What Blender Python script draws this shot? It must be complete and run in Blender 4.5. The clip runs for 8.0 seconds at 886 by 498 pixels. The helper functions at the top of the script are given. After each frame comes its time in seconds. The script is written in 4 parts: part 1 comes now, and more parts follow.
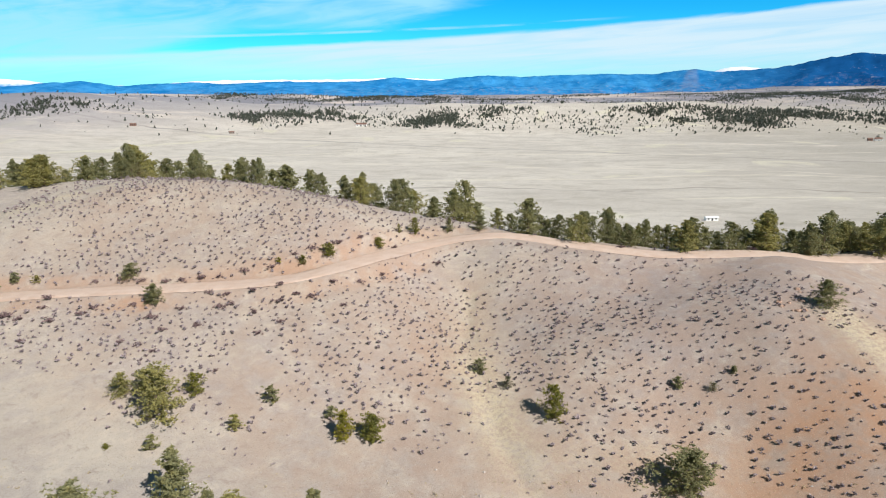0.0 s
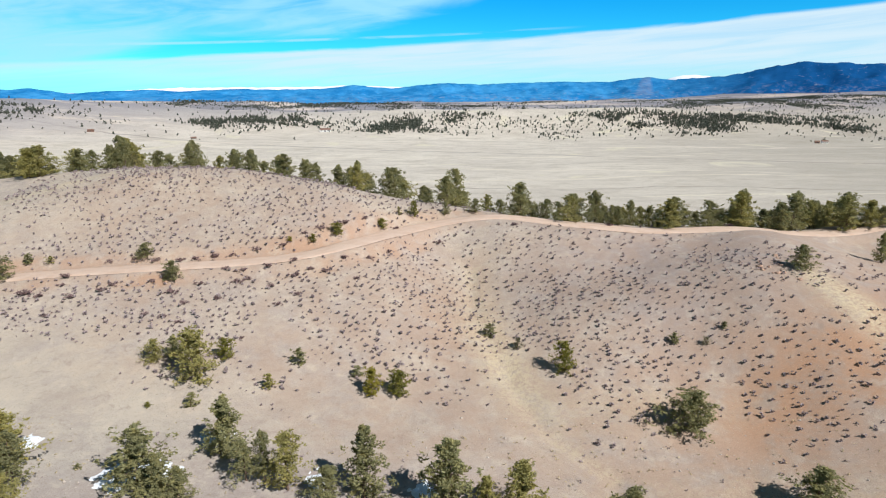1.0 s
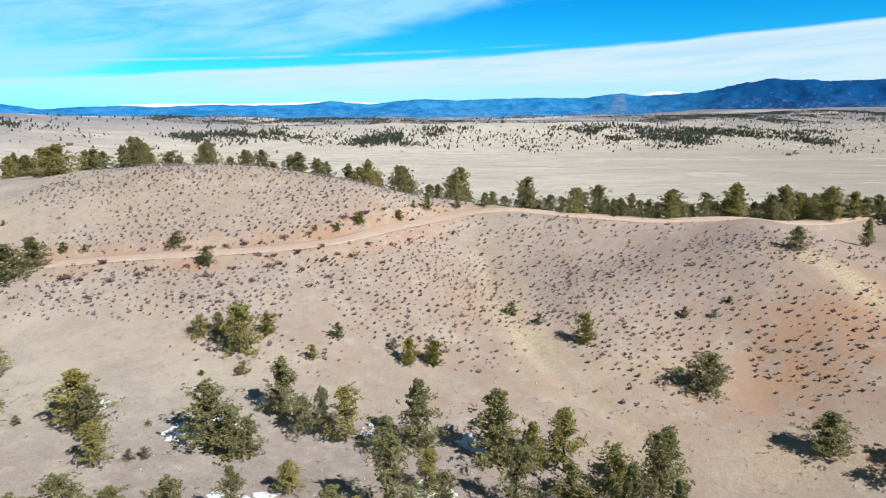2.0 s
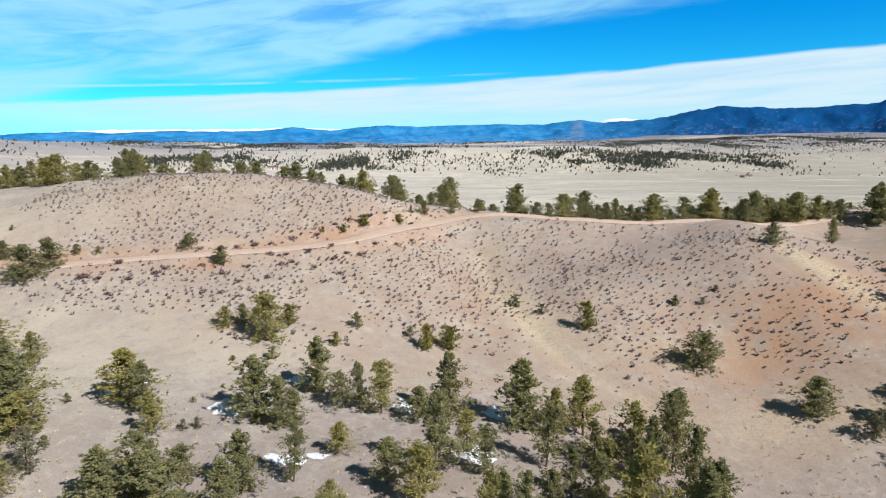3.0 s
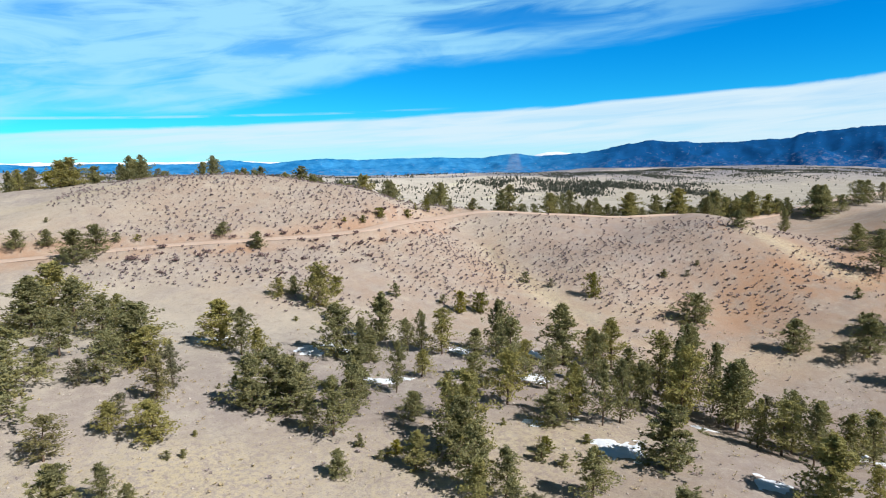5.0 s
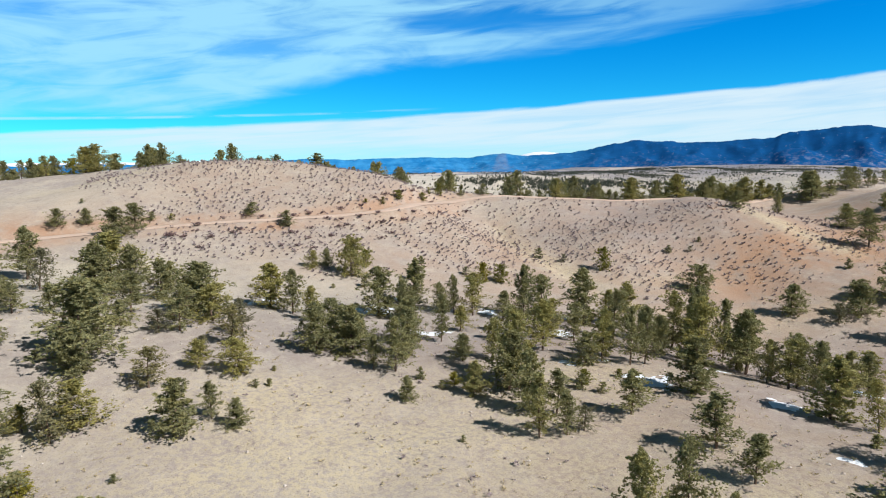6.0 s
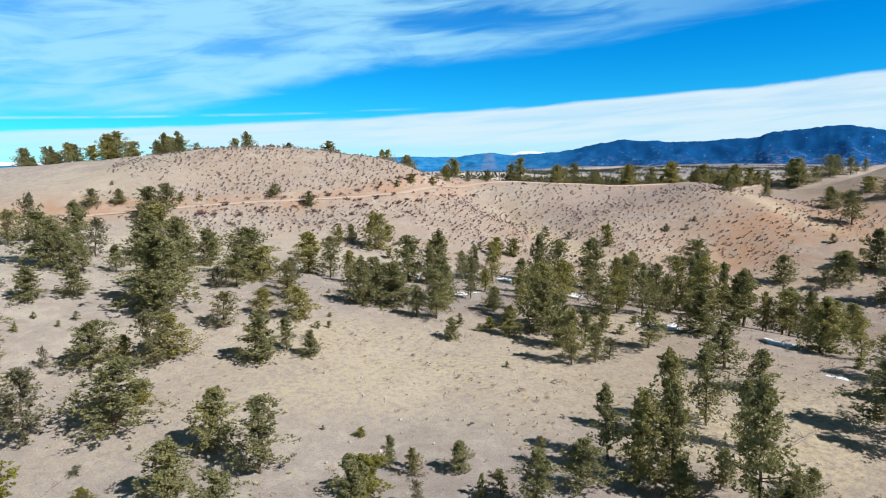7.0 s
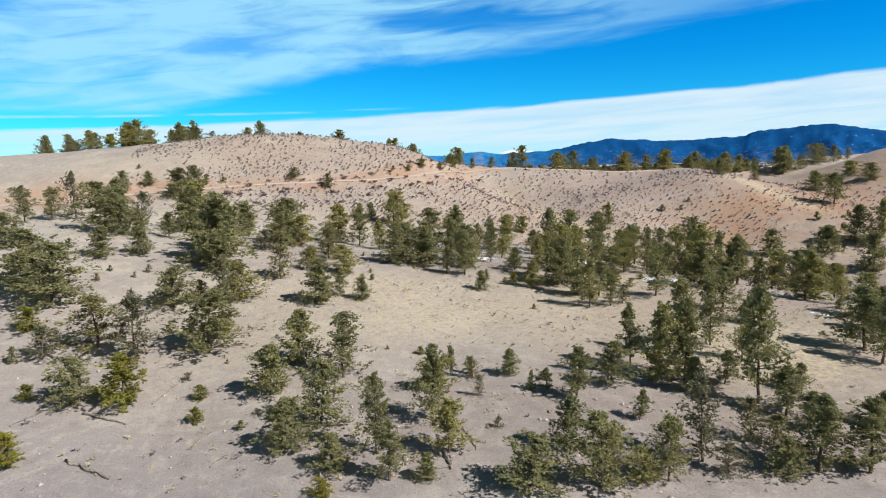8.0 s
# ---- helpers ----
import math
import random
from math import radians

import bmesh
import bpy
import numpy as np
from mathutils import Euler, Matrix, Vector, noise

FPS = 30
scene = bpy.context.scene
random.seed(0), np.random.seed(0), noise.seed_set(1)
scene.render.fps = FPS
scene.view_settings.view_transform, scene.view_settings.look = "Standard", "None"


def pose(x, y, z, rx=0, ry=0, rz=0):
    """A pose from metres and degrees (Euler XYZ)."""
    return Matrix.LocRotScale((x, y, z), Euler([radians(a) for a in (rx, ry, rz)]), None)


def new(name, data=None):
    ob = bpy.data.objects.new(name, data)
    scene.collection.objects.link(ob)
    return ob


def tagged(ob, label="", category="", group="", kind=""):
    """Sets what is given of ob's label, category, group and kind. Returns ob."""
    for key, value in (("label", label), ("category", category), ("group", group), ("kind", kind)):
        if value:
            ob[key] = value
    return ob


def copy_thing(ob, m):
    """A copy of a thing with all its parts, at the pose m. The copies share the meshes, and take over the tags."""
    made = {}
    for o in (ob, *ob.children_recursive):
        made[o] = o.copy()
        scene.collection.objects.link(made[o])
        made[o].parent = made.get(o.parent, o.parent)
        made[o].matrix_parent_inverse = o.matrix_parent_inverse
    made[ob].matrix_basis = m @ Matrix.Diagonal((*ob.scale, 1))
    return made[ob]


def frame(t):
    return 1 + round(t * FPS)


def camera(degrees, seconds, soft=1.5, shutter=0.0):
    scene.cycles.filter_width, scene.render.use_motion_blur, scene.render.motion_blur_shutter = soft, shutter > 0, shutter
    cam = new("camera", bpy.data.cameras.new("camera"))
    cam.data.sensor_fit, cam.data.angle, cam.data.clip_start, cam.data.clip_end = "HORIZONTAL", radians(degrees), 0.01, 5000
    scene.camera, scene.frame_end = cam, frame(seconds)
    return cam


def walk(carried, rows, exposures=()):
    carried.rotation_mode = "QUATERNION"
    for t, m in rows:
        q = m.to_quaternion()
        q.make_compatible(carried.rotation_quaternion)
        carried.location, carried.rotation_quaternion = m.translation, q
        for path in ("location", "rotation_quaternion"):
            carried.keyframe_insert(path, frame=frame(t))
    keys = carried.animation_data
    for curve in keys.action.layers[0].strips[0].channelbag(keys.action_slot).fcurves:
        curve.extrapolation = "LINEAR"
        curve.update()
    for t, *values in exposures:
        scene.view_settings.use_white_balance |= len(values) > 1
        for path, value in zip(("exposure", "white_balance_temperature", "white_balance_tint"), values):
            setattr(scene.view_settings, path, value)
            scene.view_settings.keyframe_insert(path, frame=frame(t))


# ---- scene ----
cam = camera(67.9, 8.0, 1.1)
METRES, EYE, TILT, LEAN, TURN = 80.0, 60.0, -13.8, 0.0, 0.0
ROWS = [
    (0.0, 0.0, 0.0, 0.0, 0.0, 0.0, -0.0),
    (0.5, -0.0429, -0.0342, -0.0306, -1.8, 0.34, 0.44),
    (1.0, -0.0871, -0.0669, -0.0604, -3.4, 0.64, 0.84),
    (1.5, -0.132, -0.0989, -0.0898, -4.34, 1.18, 1.06),
    (3.0, -0.2722, -0.1891, -0.176, -8.62, 4.11, 2.12),
    (3.5, -0.3209, -0.2149, -0.2039, -10.57, 5.37, 2.61),
    (4.0, -0.3699, -0.2406, -0.2317, -11.49, 6.45, 2.83),
    (4.5, -0.4192, -0.266, -0.2589, -12.81, 6.73, 3.15),
    (6.0, -0.5617, -0.3515, -0.3441, -14.97, 6.72, 3.78),
    (6.5, -0.6069, -0.3841, -0.3728, -15.51, 6.69, 3.92),
    (7.0, -0.6498, -0.4197, -0.4024, -16.06, 6.63, 4.05),
    (7.5, -0.6925, -0.4554, -0.4326, -16.52, 6.57, 4.19),
    (8.0, -0.7348, -0.4917, -0.462, -17.03, 6.51, 4.36),
]
walk(cam, [(t, pose(0, 0, EYE, TILT, LEAN, TURN) @ pose(METRES * x, METRES * y, METRES * z, 90 + pitch, roll, yaw)) for t, x, y, z, yaw, pitch, roll in ROWS])

# ---- light ----
SUN_EL, SUN_AZ = 42.0, 137.0     # degrees above the horizon; clockwise from +y
scene.view_settings.exposure = 0.13
sun = new("sun", bpy.data.lights.new("sun", "SUN"))
sun.data.energy, sun.data.angle, sun.data.color = 5.0, radians(0.53), (0.975, 0.945, 0.92)
s_dir = Vector((math.sin(radians(SUN_AZ)) * math.cos(radians(SUN_EL)), math.cos(radians(SUN_AZ)) * math.cos(radians(SUN_EL)), math.sin(radians(SUN_EL))))
sun.rotation_euler = s_dir.to_track_quat("Z", "Y").to_euler()


class Graph:
    """Short hand for wiring a node tree."""

    def __init__(self, tree):
        self.t = tree
        tree.nodes.clear()

    def node(self, kind, **values):
        n = self.t.nodes.new(kind)
        for key, value in values.items():
            setattr(n, key, value)
        return n

    def put(self, socket, value):
        if isinstance(value, bpy.types.NodeSocket):
            self.t.links.new(value, socket)
        elif value is not None:
            if isinstance(value, tuple) and len(value) == 3 and socket.type == "RGBA":
                value = (*value, 1)
            socket.default_value = value

    def math(self, op, a, b=None, c=None, clamp=False):
        n = self.node("ShaderNodeMath", operation=op, use_clamp=clamp)
        for s, v in zip(n.inputs, (a, b, c)):
            self.put(s, v)
        return n.outputs[0]

    def noise(self, vec, scale, detail=3.0, rough=0.55, distort=0.0):
        n = self.node("ShaderNodeTexNoise")
        self.put(n.inputs["Vector"], vec)
        n.inputs["Scale"].default_value, n.inputs["Detail"].default_value = scale, detail
        n.inputs["Roughness"].default_value, n.inputs["Distortion"].default_value = rough, distort
        return n.outputs["Fac"]

    def ramp(self, fac, lo, hi, out_lo=0.0, out_hi=1.0, smooth=True):
        n = self.node("ShaderNodeMapRange", interpolation_type="SMOOTHSTEP" if smooth else "LINEAR")
        for s, v in zip(n.inputs, (fac, lo, hi, out_lo, out_hi)):
            self.put(s, v)
        return n.outputs[0]

    def mix(self, fac, a, b, blend="MIX"):
        n = self.node("ShaderNodeMix", data_type="RGBA", blend_type=blend)
        self.put(n.inputs[0], fac), self.put(n.inputs[6], a), self.put(n.inputs[7], b)
        return n.outputs[2]

    def scaled(self, vec, scale, turn=0.0):
        n = self.node("ShaderNodeMapping")
        self.put(n.inputs["Vector"], vec)
        n.inputs["Scale"].default_value = scale
        n.inputs["Rotation"].default_value = (0, 0, radians(turn))
        return n.outputs[0]

    def attr(self, name):
        return self.node("ShaderNodeAttribute", attribute_name=name).outputs["Fac"]


# sky with thin high cloud
world = bpy.data.worlds.new("sky")
scene.world = world
world.use_nodes = True
g = Graph(world.node_tree)
sky = g.node("ShaderNodeTexSky", sky_type="NISHITA", sun_disc=False, sun_elevation=radians(SUN_EL), sun_rotation=radians(SUN_AZ), altitude=2500, air_density=1.0, dust_density=0.0, ozone_density=1.5)
blue = g.node("ShaderNodeHueSaturation")
g.put(blue.inputs["Color"], sky.outputs[0])
blue.inputs["Saturation"].default_value, blue.inputs["Value"].default_value, blue.inputs["Hue"].default_value = 1.3, 1.1, 0.485
way = g.node("ShaderNodeTexCoord").outputs["Generated"]
sep = g.node("ShaderNodeSeparateXYZ")
g.put(sep.inputs[0], way)
az = g.math("MULTIPLY", g.math("ARCTAN2", sep.outputs[0], sep.outputs[1]), 57.2958)
el = g.math("MULTIPLY", g.math("ARCSINE", sep.outputs[2]), 57.2958)
flat = g.node("ShaderNodeCombineXYZ")
tilted = g.math("SUBTRACT", el, g.math("MULTIPLY", az, 0.07))
g.put(flat.inputs[0], g.math("MULTIPLY", az, 0.075)), g.put(flat.inputs[1], g.math("MULTIPLY", tilted, 0.5))
wisp = g.noise(flat.outputs[0], 1.3, 6, 0.6, 0.6)
streak = g.noise(g.scaled(flat.outputs[0], (0.7, 1.5, 1)), 1.7, 5, 0.58, 0.6)
# the long bank: a sharp upper edge that climbs to the right, fading down to the horizon
bank_top = g.math("ADD", g.math("MULTIPLY_ADD", az, 0.062, 4.08), g.math("MULTIPLY_ADD", wisp, 0.7, -0.35))
bank = g.math("MULTIPLY", g.ramp(g.math("SUBTRACT", bank_top, el), -0.12, 0.26), g.ramp(el, 0.2, 3.2, 0.5, 1.0))
bank = g.math("MULTIPLY", bank, g.ramp(streak, 0.25, 0.65, 0.72, 1.0))
bank = g.math("MULTIPLY", bank, g.ramp(az, -30.0, -6.0, 0.66, 0.93))
thin = g.math("MULTIPLY", g.ramp(g.math("ABSOLUTE", g.math("SUBTRACT", el, g.math("MULTIPLY_ADD", az, 0.045, 4.75))), 0.02, 0.16, 0.4, 0.0), g.math("MULTIPLY", g.ramp(wisp, 0.42, 0.6), g.ramp(az, 8.0, 16.0, 1.0, 0.0)))
# the veil above it: its lower edge climbs to the right, combed into long fibres, with a blue rift
edge = g.math("ADD", g.ramp(az, -9.0, 15.0, 4.5, 9.2), g.math("ADD", g.ramp(az, 15.0, 46.0, 0.0, 3.1), g.ramp(az, -30.0, -12.0, -3.0, 0.0)))
edge = g.math("ADD", edge, g.math("MULTIPLY_ADD", wisp, 2.2, -1.1))
soft = g.noise(g.scaled(flat.outputs[0], (0.8, 0.62, 1), 10), 0.8, 5, 0.52, 0.7)
combed = g.math("SUBTRACT", el, g.math("MULTIPLY", az, 0.115))
lie = g.node("ShaderNodeCombineXYZ")
g.put(lie.inputs[0], g.math("MULTIPLY", az, 0.085)), g.put(lie.inputs[1], g.math("MULTIPLY", combed, 0.50))
fibre = g.noise(lie.outputs[0], 1.15, 7, 0.56, 1.6)
body = g.math("ADD", g.math("MULTIPLY", soft, 0.55), g.math("MULTIPLY", fibre, 0.45))
rift_x, rift_y = g.math("MULTIPLY_ADD", az, 0.125, -2.55), g.math("MULTIPLY_ADD", el, 1.15, -14.4)
rift = g.math("ADD", g.math("MULTIPLY", rift_x, rift_x), g.math("MULTIPLY", rift_y, rift_y))
rift = g.ramp(g.math("ADD", rift, g.math("MULTIPLY_ADD", fibre, 3.2, -1.6)), 0.1, 2.4, 0.10, 1.0)
veil = g.math("MULTIPLY", g.ramp(g.math("SUBTRACT", el, edge), -0.5, 1.1), g.ramp(body, 0.35, 0.57, 0.30, 1.0))
veil = g.math("MULTIPLY", g.math("MULTIPLY", veil, rift), g.ramp(az, 5.0, 48.0, 0.80, 0.22))
veil = g.math("MULTIPLY", veil, g.ramp(el, 20.0, 34.0, 1.0, 0.0))
ahead = g.ramp(g.math("ABSOLUTE", az), 80.0, 120.0, 1.0, 0.25)
low_cloud = g.math("MULTIPLY", g.math("MAXIMUM", bank, thin), ahead, clamp=True)
high_cloud = g.math("MULTIPLY", veil, ahead, clamp=True)
tint = g.mix(g.ramp(el, 1.0, 13.0), (0.13, 0.92, 1.17), (0.0, 0.82, 1.38))
deep = g.mix(1.0, blue.outputs[0], tint, "MULTIPLY")
behind = g.ramp(g.math("ABSOLUTE", az), 60.0, 120.0)
deep = g.mix(g.math("MAXIMUM", g.ramp(el, 22.0, 40.0), g.math("MULTIPLY", behind, 0.8)), deep, g.mix(1.0, blue.outputs[0], (0.60, 0.26, 0.145), "MULTIPLY"))
colour = g.mix(high_cloud, deep, (3.9, 7.7, 9.5))
colour = g.mix(low_cloud, colour, (6.6, 8.1, 9.0))
back = g.node("ShaderNodeBackground")
g.put(back.inputs[0], colour)
back.inputs[1].default_value = 0.1
g.put(g.node("ShaderNodeOutputWorld").inputs[0], back.outputs[0])


# ---- materials ----
def material(name):
    m = bpy.data.materials.new(name)
    m.use_nodes = True
    gr = Graph(m.node_tree)
    bsdf = gr.node("ShaderNodeBsdfPrincipled")
    out = gr.node("ShaderNodeOutputMaterial")
    gr.put(out.inputs[0], bsdf.outputs[0])
    return m, gr, bsdf, out


def bump(gr, bsdf, height, strength, distance):
    b = gr.node("ShaderNodeBump")
    b.inputs["Strength"].default_value, b.inputs["Distance"].default_value = strength, distance
    gr.put(b.inputs["Height"], height)
    gr.put(bsdf.inputs["Normal"], b.outputs[0])


def ground_material():
    m, gr, bsdf, out = material("dry_ground")
    at = gr.node("ShaderNodeTexCoord").outputs["Object"]
    broad, mid = gr.noise(at, 0.035, 4, 0.6), gr.noise(at, 0.28, 5, 0.66)
    fine, speck = gr.noise(at, 2.2, 6, 0.75), gr.noise(at, 9.0, 3, 0.65)
    patch, blotch = gr.noise(at, 0.75, 6, 0.7, 0.4), gr.noise(at, 0.12, 5, 0.65, 0.5)
    colour = gr.mix(gr.ramp(broad, 0.38, 0.62), (0.428, 0.366, 0.316), (0.402, 0.347, 0.320))
    colour = gr.mix(gr.ramp(mid, 0.42, 0.68, 0, 0.6), colour, (0.49, 0.425, 0.345))
    colour = gr.mix(gr.math("MULTIPLY", gr.attr("pale"), gr.ramp(mid, 0.3, 0.6, 0.35, 1.0)), colour, (0.52, 0.475, 0.395))
    colour = gr.mix(gr.ramp(patch, 0.50, 0.64, 0, 0.62), colour, (0.60, 0.53, 0.42))
    colour = gr.mix(gr.ramp(patch, 0.46, 0.34, 0, 0.55), colour, (0.31, 0.26, 0.22))
    colour = gr.mix(gr.ramp(blotch, 0.5, 0.64, 0, 0.4), colour, (0.36, 0.315, 0.285))
    colour = gr.mix(gr.math("MULTIPLY", gr.ramp(blotch, 0.48, 0.36, 0, 0.75), gr.ramp(fine, 0.38, 0.6, 0.3, 1.0)), colour, (0.585, 0.525, 0.425))
    colour = gr.mix(gr.math("MULTIPLY", gr.attr("grey"), gr.ramp(mid, 0.35, 0.65, 0.55, 1.0)), colour, gr.mix(1.0, colour, (0.79, 0.81, 0.91), "MULTIPLY"))
    # broad darker brown patches, broken up by noise
    colour = gr.mix(gr.math("MULTIPLY", gr.attr("dark_patch"), gr.ramp(patch, 0.36, 0.62, 0.75, 0.30)), colour, (0.270, 0.226, 0.190))
    pink = gr.math("MULTIPLY", gr.attr("pink"), gr.ramp(mid, 0.3, 0.62, 0.20, 0.72))
    colour = gr.mix(pink, colour, (0.385, 0.277, 0.213))
    red = gr.math("MULTIPLY", gr.attr("red"), gr.ramp(mid, 0.34, 0.6, 0.3, 1.0))
    colour = gr.mix(red, colour, (0.420, 0.252, 0.160))
    colour = gr.mix(gr.math("MULTIPLY", gr.attr("straw"), gr.ramp(fine, 0.35, 0.65)), colour, (0.60, 0.51, 0.34))
    # the plain: streaks of paler and darker grass, long across
    streaks = gr.noise(gr.scaled(at, (0.6, 1.3, 1), 6), 0.012, 8, 0.74, 0.6)
    plain = gr.mix(gr.ramp(streaks, 0.36, 0.66), (0.575, 0.525, 0.455), (0.69, 0.635, 0.545))
    plain = gr.mix(gr.ramp(gr.noise(gr.scaled(at, (0.7, 1.2, 1), 6), 0.05, 8, 0.8), 0.46, 0.62, 0, 0.6), plain, (0.42, 0.375, 0.305))
    plain = gr.mix(gr.math("MULTIPLY", gr.attr("dun"), gr.ramp(streaks, 0.3, 0.7, 1.0, 0.6)), plain, (0.385, 0.35, 0.292))
    # faint wheel tracks and fence lines across it
    spot = gr.node("ShaderNodeSeparateXYZ")
    gr.put(spot.inputs[0], at)
    waver = gr.noise(at, 0.008, 4, 0.55)
    for slope, start, sway, wide, tone in ((0.04, 352, 60, 2.0, (0.68, 0.63, 0.51)), (-0.06, 398, 90, 2.2, (0.30, 0.27, 0.23)), (0.12, 432, 70, 2.5, (0.70, 0.64, 0.52)), (-0.16, 520, 80, 3.0, (0.68, 0.62, 0.52)), (-0.42, 690, 60, 3.5, (0.30, 0.27, 0.24)),
                                           (0.03, 610, 110, 3.5, (0.69, 0.63, 0.52)), (-0.10, 760, 120, 5.0, (0.68, 0.61, 0.52))):
        away = gr.math("SUBTRACT", gr.math("SUBTRACT", spot.outputs[1], gr.math("MULTIPLY_ADD", spot.outputs[0], slope, start)), gr.math("MULTIPLY_ADD", waver, sway, -0.5 * sway))
        line = gr.math("MULTIPLY", gr.ramp(gr.math("ABSOLUTE", away), wide * 0.5, wide * 1.3, 0.75, 0.0), gr.ramp(streaks, 0.40, 0.52, 0.25, 1.0))
        plain = gr.mix(line, plain, tone)
    plain = gr.mix(gr.ramp(gr.noise(gr.scaled(at, (1.0, 0.8, 1), 30), 0.016, 3, 0.5, 0.8), 0.62, 0.68, 0, 0.6), plain, (0.68, 0.635, 0.48))
    # far scrub patches, with haze put into their colour as a bluish tint
    hazed_scrub = gr.ramp(gr.noise(gr.scaled(at, (0.6, 1.5, 1)), 0.0042, 8, 0.74), 0.41, 0.51, 0, 0.8)
    plain = gr.mix(gr.math("MULTIPLY", gr.attr("hazed_scrub"), 0.5), plain, (0.66, 0.55, 0.50))
    plain = gr.mix(gr.math("MULTIPLY", hazed_scrub, gr.attr("hazed_scrub")), plain, (0.17, 0.185, 0.235))
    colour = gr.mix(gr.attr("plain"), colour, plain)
    near = gr.math("SUBTRACT", 1.0, gr.attr("hazed_scrub"))
    colour = gr.mix(gr.ramp(fine, 0.50, 0.74, 0, 0.5), colour, gr.mix(0.5, colour, (0.24, 0.20, 0.16)))
    colour = gr.mix(gr.math("MULTIPLY", near, gr.ramp(speck, 0.58, 0.70, 0, 0.4)), colour, (0.66, 0.60, 0.51))
    colour = gr.mix(gr.ramp(speck, 0.44, 0.32, 0, 0.7), colour, (0.22, 0.18, 0.14))
    gr.put(bsdf.inputs["Base Color"], colour)
    bsdf.inputs["Roughness"].default_value = 0.95
    bsdf.inputs["Specular IOR Level"].default_value = 0.15
    bump(gr, bsdf, gr.math("ADD", fine, gr.math("MULTIPLY", speck, 0.3)), 0.55, 0.12)
    return m


def road_material():
    m, gr, bsdf, out = material("gravel_road")
    at = gr.node("ShaderNodeTexCoord").outputs["Object"]
    mid, fine = gr.noise(at, 0.5, 4, 0.6), gr.noise(at, 7.0, 4, 0.7)
    colour = gr.mix(gr.ramp(mid, 0.35, 0.65), (0.585, 0.425, 0.325), (0.65, 0.50, 0.40))
    colour = gr.mix(gr.math("MULTIPLY", gr.attr("rut"), 0.6), colour, (0.66, 0.505, 0.40))
    colour = gr.mix(gr.ramp(fine, 0.5, 0.75, 0, 0.5), colour, (0.38, 0.27, 0.2))
    gr.put(bsdf.inputs["Base Color"], colour)
    bsdf.inputs["Roughness"].default_value = 0.95
    bump(gr, bsdf, fine, 0.4, 0.05)
    return m


def needle_material(name, dark, light, through_light):
    """Foliage: each tree its own shade, each tuft a little different."""
    m, gr, bsdf, out = material(name)
    own = gr.node("ShaderNodeObjectInfo").outputs["Random"]
    tuft = gr.node("ShaderNodeNewGeometry").outputs["Random Per Island"]
    at = gr.node("ShaderNodeTexCoord").outputs["Object"]
    colour = gr.mix(gr.math("MULTIPLY_ADD", tuft, 0.5, gr.math("MULTIPLY", own, 0.5)), dark, light)
    colour = gr.mix(gr.ramp(gr.noise(at, 1.4, 3), 0.45, 0.7, 0, 0.5), colour, (light[0] * 1.15, light[1] * 1.02, light[2] * 0.75))
    colour = gr.mix(gr.ramp(own, 0.6, 1.0, 0, 0.6), colour, gr.mix(1.0, colour, (1.25, 1.12, 0.62), "MULTIPLY"))
    gr.put(bsdf.inputs["Base Color"], colour)
    bsdf.inputs["Roughness"].default_value = 0.6
    bsdf.inputs["Specular IOR Level"].default_value = 0.25
    glow = gr.node("ShaderNodeBsdfTranslucent")
    gr.put(glow.inputs[0], gr.mix(0.5, colour, through_light))
    both = gr.node("ShaderNodeMixShader")
    both.inputs[0].default_value = 0.32
    gr.put(both.inputs[1], bsdf.outputs[0]), gr.put(both.inputs[2], glow.outputs[0]), gr.put(out.inputs[0], both.outputs[0])
    return m


def plain_material(name, a, b, scale, rough=0.9, relief=0.3, depth=0.03, island=0.0, detail=4):
    m, gr, bsdf, out = material(name)
    at = gr.node("ShaderNodeTexCoord").outputs["Object"]
    n = gr.noise(at, scale, detail, 0.65)
    f = gr.ramp(n, 0.32, 0.68)
    if island:
        f = gr.math("MULTIPLY_ADD", gr.node("ShaderNodeNewGeometry").outputs["Random Per Island"], island, gr.math("MULTIPLY", f, 1 - island))
    gr.put(bsdf.inputs["Base Color"], gr.mix(f, a, b))
    bsdf.inputs["Roughness"].default_value = rough
    bsdf.inputs["Specular IOR Level"].default_value = 0.25
    if relief:
        bump(gr, bsdf, n, relief, depth)
    return m


def mountain_material(name, hazed_wood, rock, snow_from, snow_to, snow_share):
    m, gr, bsdf, out = material(name)
    at = gr.node("ShaderNodeTexCoord").outputs["Object"]
    sep_at = gr.node("ShaderNodeSeparateXYZ")
    gr.put(sep_at.inputs[0], at)
    n, fine = gr.noise(at, 0.009, 8, 0.72), gr.noise(at, 0.035, 6, 0.75)
    # distance haze is put into the forest colour as blue, paler where farther
    colour = gr.mix(gr.ramp(n, 0.3, 0.62), hazed_wood, tuple(v * 1.35 for v in hazed_wood))
    colour = gr.mix(gr.attr("haze_tint"), colour, gr.mix(gr.ramp(n, 0.35, 0.65), (0.012, 0.175, 0.450), (0.050, 0.290, 0.600)))
    bare = gr.math("MULTIPLY", gr.math("MULTIPLY", gr.ramp(fine, 0.50, 0.57), gr.ramp(n, 0.38, 0.50)), gr.attr("foot"))
    colour = gr.mix(bare, colour, rock)
    # stretched noise: lighter and darker bands over the slopes
    bands = gr.noise(gr.scaled(at, (1.0, 0.45, 0.6)), 0.02, 6, 0.7, 0.8)
